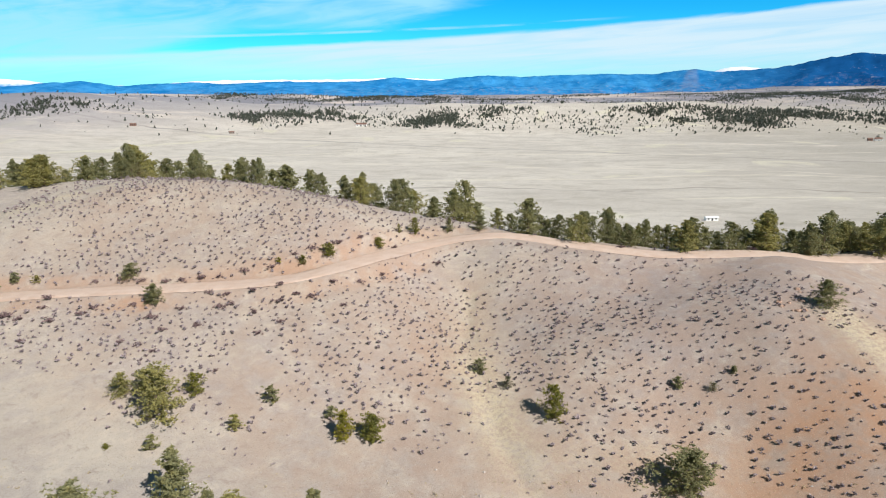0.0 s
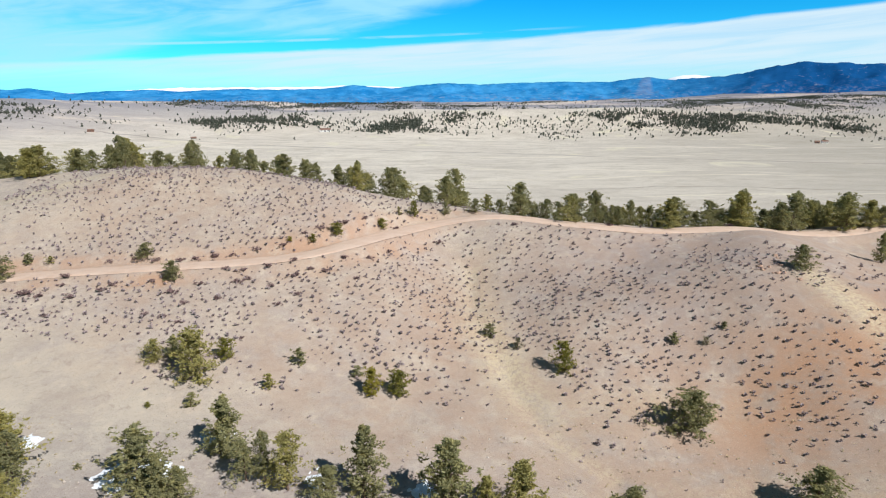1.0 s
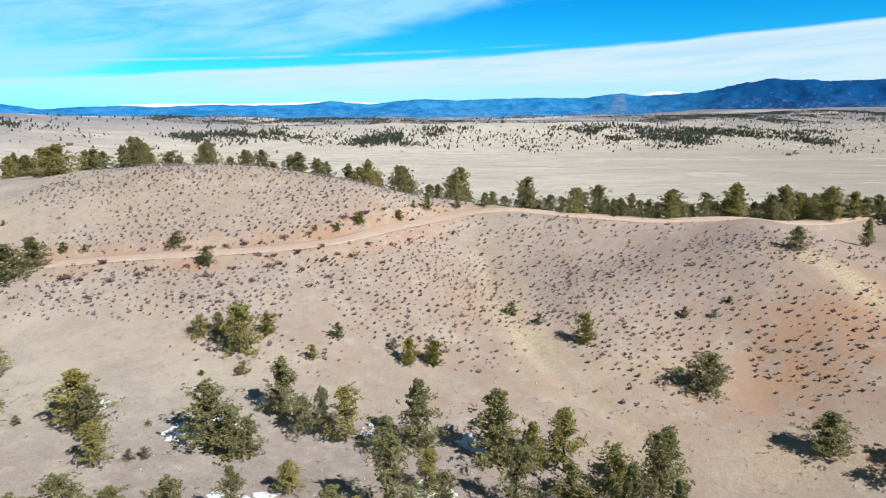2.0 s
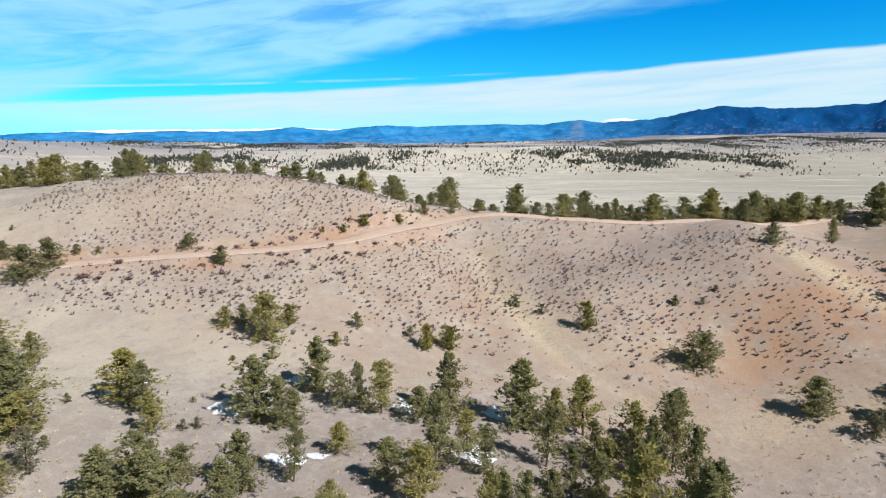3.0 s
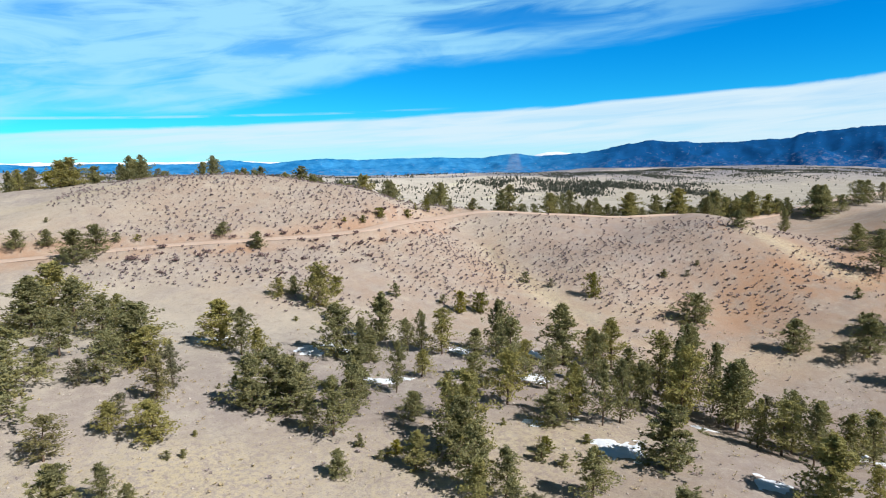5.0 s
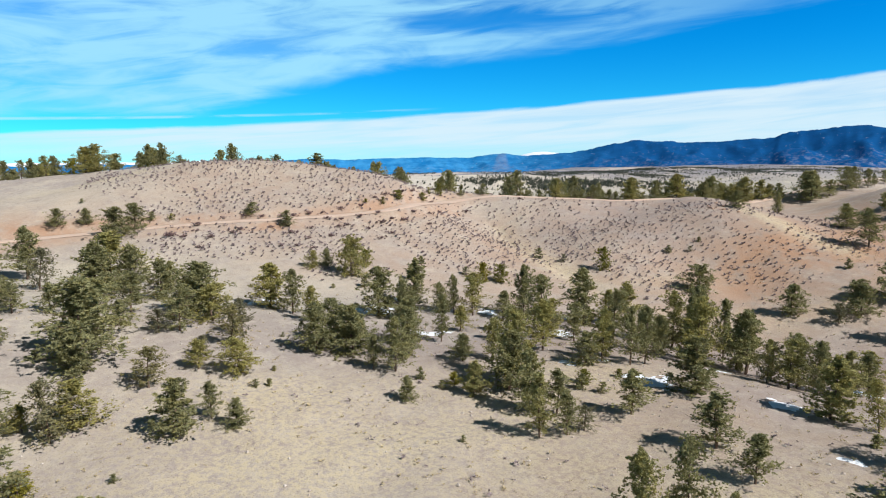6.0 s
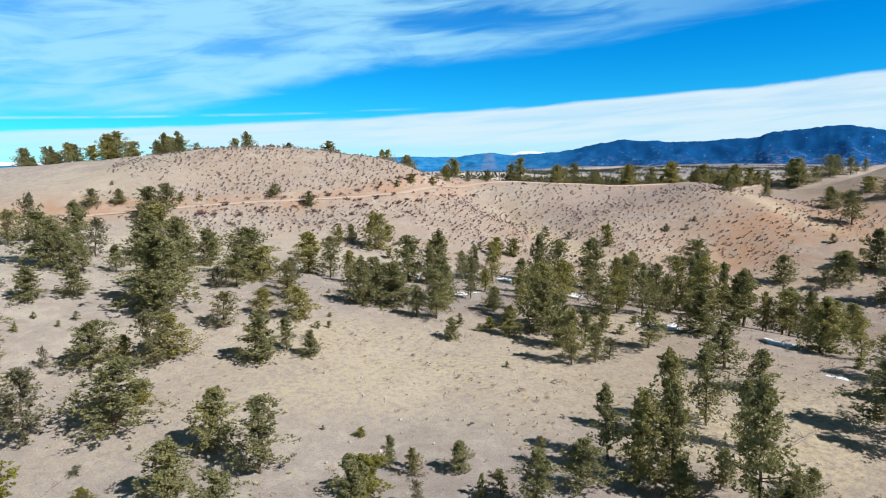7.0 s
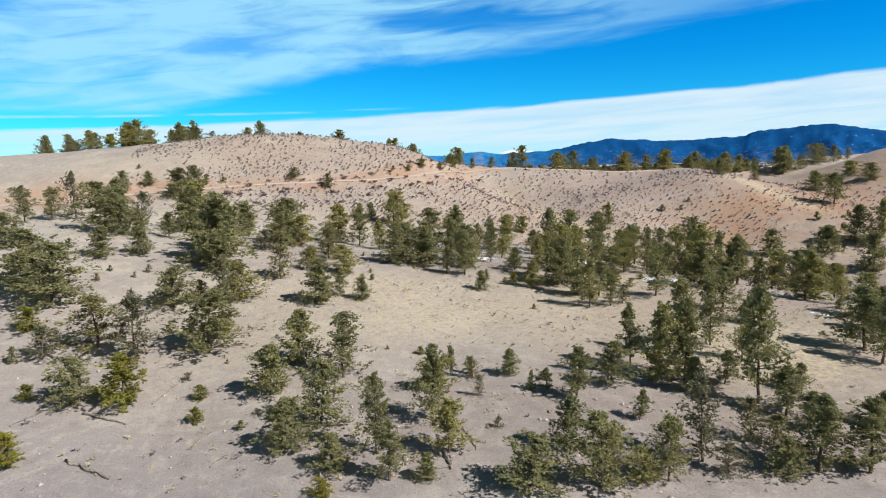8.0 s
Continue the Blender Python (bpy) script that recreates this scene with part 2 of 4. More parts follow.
    colour = gr.mix(gr.ramp(bands, 0.52, 0.72, 0, 0.55), colour, gr.mix(1.0, colour, (1.5, 1.45, 1.35), "MULTIPLY"))
    colour = gr.mix(gr.ramp(bands, 0.46, 0.30, 0, 0.4), colour, gr.mix(1.0, colour, (0.6, 0.72, 0.8), "MULTIPLY"))
    colour = gr.mix(gr.math("MULTIPLY", gr.ramp(fine, 0.60, 0.66), gr.ramp(bands, 0.44, 0.58, 0, 0.45)), colour, (0.46, 0.56, 0.70))
    colour = gr.mix(gr.math("MULTIPLY", gr.attr("scar"), gr.ramp(fine, 0.3, 0.6, 0.15, 0.5)), colour, (0.20, 0.25, 0.37))
    high = gr.ramp(gr.math("ADD", sep_at.outputs[2], gr.math("MULTIPLY_ADD", fine, 60.0, -30.0)), snow_from, snow_to)
    colour = gr.mix(gr.math("MULTIPLY", high, gr.ramp(n, 0.5 - snow_share, 0.62 - snow_share)), colour, (0.80, 0.84, 0.9))
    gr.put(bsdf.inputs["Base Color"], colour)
    bsdf.inputs["Roughness"].default_value = 1.0
    bsdf.inputs["Specular IOR Level"].default_value = 0.0
    return m


GROUND, ROAD = ground_material(), road_material()
NEEDLES = needle_material("pine_needles", (0.170, 0.172, 0.090), (0.385, 0.376, 0.190), (0.40, 0.395, 0.135))
GREY_NEEDLES = needle_material("dull_needles", (0.145, 0.142, 0.092), (0.29, 0.278, 0.172), (0.28, 0.275, 0.14))
FRESH_NEEDLES = needle_material("fresh_needles", (0.145, 0.152, 0.040), (0.32, 0.305, 0.075), (0.38, 0.37, 0.07))
# needle colour for distant pines, aerial haze mixed in as blue-grey
HAZED_NEEDLES = needle_material("hazed_needles", (0.060, 0.078, 0.092), (0.125, 0.148, 0.150), (0.10, 0.12, 0.10))
BARK = plain_material("pine_bark", (0.10, 0.075, 0.06), (0.23, 0.16, 0.115), 9.0, 0.95, 0.6, 0.04)
BRUSH = plain_material("brush_twigs", (0.26, 0.212, 0.214), (0.48, 0.40, 0.395), 1.2, 0.95, 0, island=0.7)
PURPLE_BRUSH = plain_material("bare_purple_twigs", (0.17, 0.115, 0.115), (0.31, 0.22, 0.21), 1.5, 0.95, 0, island=0.7)
STRAW = plain_material("dry_grass_blades", (0.40, 0.31, 0.17), (0.62, 0.52, 0.33), 0.6, 0.9, 0, island=0.6)
STONE = plain_material("pale_stone", (0.36, 0.30, 0.26), (0.58, 0.52, 0.46), 2.5, 0.9, 0.4, 0.03, island=0.5)
ROCK = plain_material("red_rock", (0.34, 0.21, 0.15), (0.52, 0.37, 0.28), 1.8, 0.95, 0.7, 0.15)
SNOW = plain_material("old_snow", (0.74, 0.79, 0.86), (0.86, 0.88, 0.90), 1.6, 0.6, 0.4, 0.06)
DEADWOOD = plain_material("weathered_wood", (0.20, 0.17, 0.14), (0.38, 0.33, 0.28), 6.0, 0.95, 0.6, 0.03)
WHITE_PAINT = plain_material("white_siding", (0.74, 0.74, 0.72), (0.82, 0.82, 0.80), 1.0, 0.6, 0)
DARK_ROOF = plain_material("dark_roofing", (0.16, 0.09, 0.07), (0.26, 0.16, 0.12), 1.0, 0.8, 0)
DARK_GLASS = plain_material("dark_window", (0.03, 0.035, 0.04), (0.05, 0.055, 0.06), 1.0, 0.15, 0)
MOUNTAIN = mountain_material("hazed_forest_mountain", (0.006, 0.062, 0.190), (0.30, 0.31, 0.38), 330, 420, -0.05)
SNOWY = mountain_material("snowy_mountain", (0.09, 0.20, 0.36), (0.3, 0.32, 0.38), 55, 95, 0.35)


# ---- the lie of the land ----
def lattice(ix, iy, seed):
    n = (ix.astype(np.int64) * 374761393 + iy.astype(np.int64) * 668265263 + seed * 982451653) & 0x7FFFFFFF
    n = ((n ^ (n >> 13)) * 1274126177) & 0x7FFFFFFF
    return ((n ^ (n >> 16)) & 0xFFFF) / 65535.0


def relief(x, y, size, seed=0):
    """Smooth noise from -1 to 1 with bumps of that size."""
    u, v = x / size, y / size
    ix, iy = np.floor(u), np.floor(v)
    fu, fv = u - ix, v - iy
    fu, fv = fu * fu * (3 - 2 * fu), fv * fv * (3 - 2 * fv)
    a, b = lattice(ix, iy, seed), lattice(ix + 1, iy, seed)
    c, d = lattice(ix, iy + 1, seed), lattice(ix + 1, iy + 1, seed)
    return 2 * ((a * (1 - fu) + b * fu) * (1 - fv) + (c * (1 - fu) + d * fu) * fv) - 1


def swells(forms, x, y):
    z = np.zeros_like(x)
    for cx, cy, rx, ry, turn, h in forms:
        c, s = math.cos(radians(turn)), math.sin(radians(turn))
        u, v = (c * (x - cx) + s * (y - cy)) / rx, (c * (y - cy) - s * (x - cx)) / ry
        z += h * np.exp(-0.5 * (u * u + v * v))
    return z


# centre x, y, half widths, turn, height
LANDFORMS = [
    (-37, 65.2, 193.9, 122.8, -202.8, 21.7),
    (-53.4, 118.3, 51.8, 8.5, 22, 2.1),
    (-41.7, 98, 41.1, 13.2, -24.8, -5.9),
    (-124.5, 140.7, 72.8, 31.6, -20.5, 17.5),
    (31, 110.9, 11.8, 8.4, -16.7, 1.9),
    (43.4, 78.5, 13.9, 12.1, 26.3, 5.8),
    (100.6, 68.8, 17.6, 19.7, 15.5, 12.5),
    (86.6, 111.4, 50.9, 8.3, 3.1, 6),
    (154.5, 130.1, 46.4, 55.3, -20.7, 26),
    (-12.2, 86.5, 11, 8.8, 39.1, 1.8),
    (-123.7, 49.6, 46.6, 17.7, -6.3, 9.3),
    (-0.8, 102.8, 8.3, 13.3, 27.7, -6.5),
    (-9.4, 50.7, 52.5, 20.4, -26.1, -10),
    (-46.7, 102.1, 22.7, 50.8, 24.1, 7.3),
    (-21.7, 143.9, 109.1, 46, -45.1, 9.1),
    (33, 66.3, 8.4, 10.2, -0.6, -3.9),
    (54, 95.9, 9.2, 8.4, -7.9, 3.9),
    (-5.9, 117.1, 22.7, 13.8, 25.6, 5.7),
    # folds of the valley floor
    (-72, -8, 13, 13, 0, -0.72),
    (-50, -8, 13, 13, 0, -0.14),
    (-28, -8, 13, 13, 0, 0.2),
    (16, -8, 13, 13, 0, -0.29),
    (-50, 11, 13, 13, 0, 0.27),
    (-28, 11, 13, 13, 0, -1.34),
    (16, 11, 13, 13, 0, -0.31),
    (-72, 30, 13, 13, 0, 0.16),
    (-50, 30, 13, 13, 0, -0.22),
    (-6, 30, 13, 13, 0, 1.27),
    (16, 30, 13, 13, 0, -0.84),
    (38, 30, 13, 13, 0, -0.29),
    (-72, 49, 13, 13, 0, -0.29),
    (-28, 49, 13, 13, 0, 0.21),
    (-6, 49, 13, 13, 0, 1.08),
    (-50, 68, 13, 13, 0, -0.48),
    (-6, 68, 13, 13, 0, -0.16),
    (16, 68, 13, 13, 0, -0.38),
    (38, 68, 13, 13, 0, -0.18),
]
FAR_HILLS = [
    (-640, 1020, 230, 150, 0, 38), (-780, 1250, 260, 160, 0, 22), (-130, 1180, 330, 150, 0, 25), (150, 1120, 170, 90, 0, 13),
    (330, 1040, 170, 80, 0, 12), (560, 1120, 240, 95, 0, 13), (860, 1150, 300, 110, 0, 10), (-250, 1900, 600, 230, 0, 20),
    (420, 2050, 700, 230, 0, 18), (1300, 1800, 480, 280, 0, 20), (-1100, 1900, 450, 260, 0, 30), (900, 2900, 900, 300, 0, 26),
    (2400, 2700, 900, 700, 20, 70),
]
ROAD_LINE = [(-190, 78), (-130, 85), (-95, 88.8), (-64, 91), (-48, 91.3), (-31, 92.3), (-24, 93), (-19, 94.6), (-14.3, 98), (-9.6, 104.2), (-4.3, 110.4),
             (1.6, 113.3), (8, 114), (13, 113.6), (18, 111.6), (23, 108.8), (30, 106), (38, 104.5), (48, 104), (58, 104.2), (68, 105.5), (80, 106.5), (100, 109), (125, 115), (160, 124), (220, 140)]


def curve_through(points, steps):
    p = np.array(points, float)
    q = np.vstack([2 * p[0] - p[1], p, 2 * p[-1] - p[-2]])
    out = []
    for i in range(1, len(q) - 2):
        for t in np.arange(steps) / steps:
            a, b, c, d = q[i - 1], q[i], q[i + 1], q[i + 2]
            out.append(0.5 * (2 * b + (c - a) * t + (2 * a - 5 * b + 4 * c - d) * t * t + (3 * b - a - 3 * c + d) * t ** 3))
    return np.array(out + [p[-1]])


def raw_height(x, y):
    near = np.exp(-((x / 260) ** 2 + ((y - 60) / 260) ** 2))
    rough = 0.22 * relief(x, y, 9, 1) + 0.10 * relief(x, y, 3.7, 2) + 0.05 * relief(x, y, 1.7, 3)
    out = np.hypot(x, y)
    rolling = np.clip((out - 600) / 700, 0, 1) * (6 * relief(x, y, 230, 5) + 4 * relief(x, y, 85, 6))
    return swells(LANDFORMS, x, y) + swells(FAR_HILLS, x, y) + rough * near + rolling


GULLY_LINE = [(4, 99), (3.6, 93), (3.2, 87.5), (3.2, 82.5), (4.3, 77.5), (5.4, 72), (6.2, 67), (7.5, 62.5), (9.5, 57.5), (14, 52)]
GULLY_PTS = curve_through(GULLY_LINE, 6)
ROAD_PTS = curve_through(ROAD_LINE, 12)
ROAD_Z = raw_height(ROAD_PTS[:, 0], ROAD_PTS[:, 1])
ROAD_Z = np.convolve(np.pad(ROAD_Z, 8, mode="edge"), np.ones(17) / 17, "valid")


def road_near(x, y):
    """Distance to the road's middle and the road's height there."""
    far, z = np.full(x.shape, 99.0), np.zeros(x.shape)
    for (x0, y0), (x1, y1), z0, z1 in zip(ROAD_PTS[:-1], ROAD_PTS[1:], ROAD_Z[:-1], ROAD_Z[1:]):
        dx, dy = x1 - x0, y1 - y0
        t = np.clip(((x - x0) * dx + (y - y0) * dy) / (dx * dx + dy * dy), 0, 1)
        d = np.hypot(x - x0 - t * dx, y - y0 - t * dy)
        close = d < far
        far, z = np.where(close, d, far), np.where(close, z0 + t * (z1 - z0), z)
    return far, z


def line_distance(x, y, pts):
    far = np.full(x.shape, 99.0)
    for (x0, y0), (x1, y1) in zip(pts[:-1], pts[1:]):
        dx, dy = x1 - x0, y1 - y0
        t = np.clip(((x - x0) * dx + (y - y0) * dy) / (dx * dx + dy * dy), 0, 1)
        far = np.minimum(far, np.hypot(x - x0 - t * dx, y - y0 - t * dy))
    return far


def ease(v, a, b):
    t = np.clip((v - a) / (b - a), 0, 1)
    return t * t * (3 - 2 * t)


def ground_height(x, y):
    x, y = np.atleast_1d(np.asarray(x, float)), np.atleast_1d(np.asarray(y, float))
    z = raw_height(x, y)
    dip = (x > -6) & (x < 24) & (y > 46) & (y < 104)
    if dip.any():
        d = line_distance(x[dip], y[dip], GULLY_PTS) + 0.4 * relief(x[dip], y[dip], 2.5, 7)
        z[dip] -= 0.28 * (1 - ease(d, 0.2, 1.6)) + 0.16 * (1 - ease(d, 0.5, 5.0))
    by = (x > -200) & (x < 230) & (y > 60) & (y < 155)
    if by.any():
        d, rz = road_near(x[by], y[by])
        w = 1 - ease(d, 2.1, 3.9)
        z[by] = z[by] * (1 - w) + (rz - 0.10) * w
    return z


def height_at(x, y):
    return float(ground_height(x, y)[0])


def link_mesh(name, verts, faces, mat, parent=None, smooth=False):
    me = bpy.data.meshes.new(name)
    me.from_pydata([tuple(v) for v in verts] if not isinstance(verts, np.ndarray) else verts.tolist(), [], faces if isinstance(faces, list) else faces.tolist())
    if mat:
        me.materials.append(mat)
    if smooth:
        me.polygons.foreach_set("use_smooth", np.ones(len(me.polygons), bool))
    me.update()
    ob = new(name, me)
    if parent:
        ob.parent = parent
    return ob


def part(name, bm, mat, parent, label=""):
    me = bpy.data.meshes.new(name)
    bm.to_mesh(me)
    bm.free()
    me.materials.append(mat)
    ob = new(name, me)
    ob.parent = parent
    return tagged(ob, label) if label else ob


def add_attr(ob, name, values):
    a = ob.data.attributes.new(name, "FLOAT", "POINT")
    a.data.foreach_set("value", np.asarray(values, np.float32))


def spaced(lo, hi, step, growth, reach):
    mid = list(np.arange(lo, hi + step, step))
    low, high, s = [lo], [mid[-1]], step
    while low[-1] > -reach or high[-1] < reach:
        s *= growth
        low.append(low[-1] - s), high.append(high[-1] + s)
    return np.array(low[:0:-1] + mid + high[1:])


# a rim of pale grass down the edge of the hill
RIM_STRAW = [(49.5 + 0.16 * k * k / 4 + 0.5 * k, 79 - 2.9 * k, 1.8, 2.2, 0, 0.7) for k in range(8)]


def build_ground():
    gx, gy = spaced(-112, 122, 0.8, 1.06, 5200), spaced(-50, 150, 0.8, 1.06, 5200)
    X, Y = np.meshgrid(gx, gy)
    x, y = X.ravel(), Y.ravel()
    z = ground_height(x, y)
    nx, ny = len(gx), len(gy)
    i = (np.arange(ny - 1)[:, None] * nx + np.arange(nx - 1)[None]).ravel()
    ob = link_mesh("ground", np.stack([x, y, z], 1), np.stack([i, i + 1, i + nx + 1, i + nx], 1), GROUND, smooth=True)
    d = np.full(x.shape, 99.0)
    by = (x > -200) & (x < 230) & (y > 60) & (y < 155)
    d[by] = road_near(x[by], y[by])[0]
    patchy = relief(x, y, 11, 21) * 0.5 + relief(x, y, 4.5, 22) * 0.35
    pink = swells([(-20, 80, 30, 12, 0, 0.85), (-5, 70, 16, 10, 0, 0.7), (30, 66, 24, 14, 0, 0.85), (45, 58, 20, 10, 0, 0.8), (-35, 112, 30, 10, 0, 0.6), (20, 92, 16, 10, 0, 0.5), (60, 75, 16, 16, 0, 0.5),
                   (-35, 10, 30, 14, 0, 0.25), (10, 30, 40, 15, 0, 0.2), (85, 70, 30, 22, 0, 0.35), (-38, 116, 36, 14, 0, 0.4), (-30, 99, 34, 6, 0, 0.6), (34, 58, 16, 9, 0, 0.6), (72, 62, 22, 26, 0, 0.6), (88, 88, 22, 18, 0, 0.6), (50, 72, 22, 16, 0, 0.6), (42, 50, 22, 9, 0, 0.5), (-12, -6, 16, 12, 0, 0.45), (25, 20, 30, 16, 0, 0.4), (90, 60, 30, 40, 0, 0.5)], x, y)
    pink = np.clip(np.maximum(pink * (1 + 0.8 * patchy), 0.95 * (1 - ease(d, 3.0, 6.5 + 2 * patchy))), 0, 1)
    red = np.clip(swells([(47, 62.5, 11, 6, -10, 0.45), (58, 60, 8, 5, 0, 0.5), (76, 70, 14, 12, 0, 0.4), (30, 58, 16, 7, 0, 0.3), (-42, 95.0, 14, 1.0, 2, 0.7), (-20, 98, 7, 1.8, 25, 1.0), (-68, 94.5, 10, 1.5, 0, 0.5), (-90, 92, 12, 6, 0, 0.8), (60, 66, 9, 6, 0, 0.3), (0, 82, 5, 9, 0, 0.35), (38, 58, 14, 7, 0, 0.25)], x, y) * (1 + 0.7 * patchy), 0, 1)
    bank_side = (x > -66) & (x < 8)
    red[bank_side] = np.maximum(red[bank_side], 0.85 * (1 - ease(np.abs(d[bank_side] - 4.0), 0.5, 2.3)) * np.clip(0.6 + 1.2 * patchy[bank_side], 0, 1))
    grey = np.clip(swells([(42, 86, 13, 9, 0, 1.3), (26, 92, 12, 10, 0, 0.7), (-30, 8, 50, 18, 0, 0.85), (-20, -30, 60, 20, 0, 0.7), (-20, 36, 30, 10, 0, 0.25), (15, 30, 40, 22, 0, 0.7), (-8, 48, 22, 5, 0, 0.5), (-31, -15, 16, 7, 0, 1.0), (-12, -8, 14, 10, 0, 0.6), (-38, -9, 12, 5, 0, 0.6), (0, 15, 18, 14, 0, 0.5)], x, y) * (1 + 0.6 * patchy), 0, 1)
    pale = np.clip(swells([(-45, 60, 30, 8, 0, 0.9), (-65, 68, 18, 9, 0, 0.9), (-72, 108, 20, 9, 20, 0.6), (15, 56, 16, 5, 0, 0.7), (4, 92, 6, 16, 0, 0.6), (-30, 0, 20, 5, 0, 0.6), (-90, 60, 20, 30, 0, 0.5), (30, 40, 14, 5, 0, 0.6),
                           (-10, 112, 14, 4, 0, 0.6), (85, 90, 20, 12, 0, 0.5), (-42, 120, 28, 14, 0, 0.55), (-10, 76, 26, 12, 0, 0.35)], x, y) * (1 + 0.9 * patchy), 0, 1)
    straw = np.clip(swells([(6, 72, 2.2, 9, 12, 0.9), (5, 86, 2.5, 10, 0, 0.5), (20, 62, 8, 3, 0, 0.4), (30, 45, 14, 4, -10, 0.5), (-30, 6, 18, 4, 0, 0.5), (-55, 12, 14, 10, 0, 0.4), (-75, 118, 14, 1.5, 25, 0.7), (-22, -4, 4, 2, 0, 1.0), (-15, -4, 7, 4, 0, 0.8), (-20, -10, 4, 2.5, 0, 1.0), (-33, 12, 12, 3, 10, 0.8), (-16, 22, 14, 4, 0, 0.6), (-46, 20, 10, 4, 0, 0.7)] + RIM_STRAW, x, y) * (1 + 0.7 * patchy), 0, 1)
    dark_patch = np.clip(swells([(-28, -13, 15, 6, 0, 1.0), (-14, -14, 12, 8, 0, 0.9), (-6, 2, 12, 8, 0, 0.7), (4, 22, 20, 9, 0, 0.7), (-22, 4, 8, 3, 10, 0.6), (-48, -4, 9, 4, 0, 0.6), (-6, 40, 22, 4, 0, 0.6), (30, 36, 18, 14, 0, 0.8), (62, 66, 22, 16, 0, 0.6), (34, 60, 14, 8, 0, 0.4)], x, y) * (1 + 0.9 * patchy), 0, 1)
    dip = (x > -10) & (x < 28) & (y > 40) & (y < 108)
    straw[dip] = np.maximum(straw[dip], 0.5 * (1 - ease(np.abs(line_distance(x[dip], y[dip], GULLY_PTS) - 0.4), 0.3, 1.3 + patchy[dip])))
    plain = ease(y - 0.15 * np.abs(x), 170, 230)
    plain = np.maximum(plain, ease(np.hypot(x, y), 260, 400))
    hazed_scrub = ease(np.hypot(x, y) - 0.6 * x, 950, 1600)
    dun = ease(x - 0.25 * y, -150, 380)
    for name, v in (("dun", dun), ("hazed_scrub", hazed_scrub), ("pink", pink), ("red", red), ("grey", grey), ("pale", pale), ("straw", straw), ("dark_patch", dark_patch), ("plain", plain)):
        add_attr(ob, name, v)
    tagged(ob, "dry tan grassland with patches of reddish bare soil", "ground", kind="structure")


build_ground()


def build_road():
    """A strip of seven points across, crowned, with a pair of wheel tracks."""
    pts = curve_through(ROAD_LINE, 40)
    z = np.interp(np.linspace(0, 1, len(pts)), np.linspace(0, 1, len(ROAD_Z)), ROAD_Z)
    along = np.gradient(pts, axis=0)
    along /= np.hypot(*along.T)[:, None]
    side = np.stack([along[:, 1], -along[:, 0]], 1)
    verts, rut = [], []
    for k, (off, up, r) in enumerate(((-2.3, -0.12, 0), (-1.9, 0.02, 0), (-1.2, 0.03, 0.6), (-0.7, 0.05, 1), (0, 0.08, 0.1), (0.7, 0.05, 1), (1.2, 0.03, 0.6), (1.9, 0.02, 0), (2.3, -0.12, 0))):
        wob = 0.25 * relief(pts[:, 0] + 40 * k, pts[:, 1], 5, 41) if k in (0, 1, 7, 8) else 0
        p = pts + side * (off + wob)[:, None] if k in (0, 1, 7, 8) else pts + side * off
        verts.append(np.c_[p, z + up])
        rut.append(np.full(len(pts), r))
    n, m = len(pts), len(verts)
    v = np.concatenate(verts)
    faces = [(a * n + i, a * n + i + 1, (a + 1) * n + i + 1, (a + 1) * n + i) for a in range(m - 1) for i in range(n - 1)]
    ob = link_mesh("road", v, faces, ROAD, smooth=True)
    add_attr(ob, "rut", np.concatenate(rut))
    tagged(ob, "pinkish gravel road cut along the hillside", "road", kind="structure")


build_road()


# ---- the distance ----
# ridge lines: azimuth and elevation of the crest, in degrees
RIDGE = [(-60, 0.3), (-45, 0.35), (-36, 0.25), (-33, 0.2), (-31.5, 0.3), (-29.7, 0.56), (-29, 0.5), (-28, 0.65), (-26.6, 0.5), (-25.2, 0.22), (-24, 0.38), (-22, 0.48),
         (-19.7, 0.58), (-17.7, 0.42), (-13.2, 0.66), (-10.5, 0.6), (-6.5, 0.66), (-5.2, 0.8), (-3.8, 1.0), (-2.2, 0.82), (-0.5, 0.72), (1.5, 0.95), (3.7, 1.14), (7.1, 1.02),
         (10, 1.14), (14, 1.26), (17.8, 1.2), (19.4, 1.5), (20.8, 1.58), (22, 1.36), (25, 1.5), (26.8, 1.66), (28.7, 2.1), (30.2, 2.4), (31.8, 2.62), (33.8, 2.45),
         (36, 2.3), (38.2, 2.34), (40.4, 2.56), (41.6, 2.5), (42.9, 3.0), (45, 3.16), (48, 3.32), (49.6, 3.02), (53, 2.4), (60, 2.0), (70, 1.7), (86, 1.6)]
SNOW_RIDGE = [(-60, 0.6), (-36, 0.74), (-33, 0.8), (-31, 0.66), (-29, 0.3), (-24, 0.3), (-20, 0.66), (-17.5, 0.74), (-13, 0.82), (-7, 0.86), (-4, 1.0), (0, 0.86), (3, 0.9),
              (6, 0.3), (20, 0.3), (21.8, 1.4), (22.6, 1.66), (23.8, 1.8), (25, 1.66), (26.4, 1.4), (30, 0.3), (86, 0.3)]


def build_range(name, peaks, r_ridge, r_front, r_back, mat, label, scar=None):
    az_ = np.linspace(-60, 85, 1000)
    rr = np.linspace(0, 1, 46)
    A, R = np.meshgrid(az_, rr)
    line = np.interp(az_, *np.array(peaks, float).T)
    line = np.convolve(np.pad(line, 3, mode="edge"), [0.1, 0.15, 0.15, 0.2, 0.15, 0.15, 0.1], "valid")
    tops = 52 + r_ridge * np.tan(np.radians(line))[None, :] + 0 * A
    rad = r_front + (r_back - r_front) * R
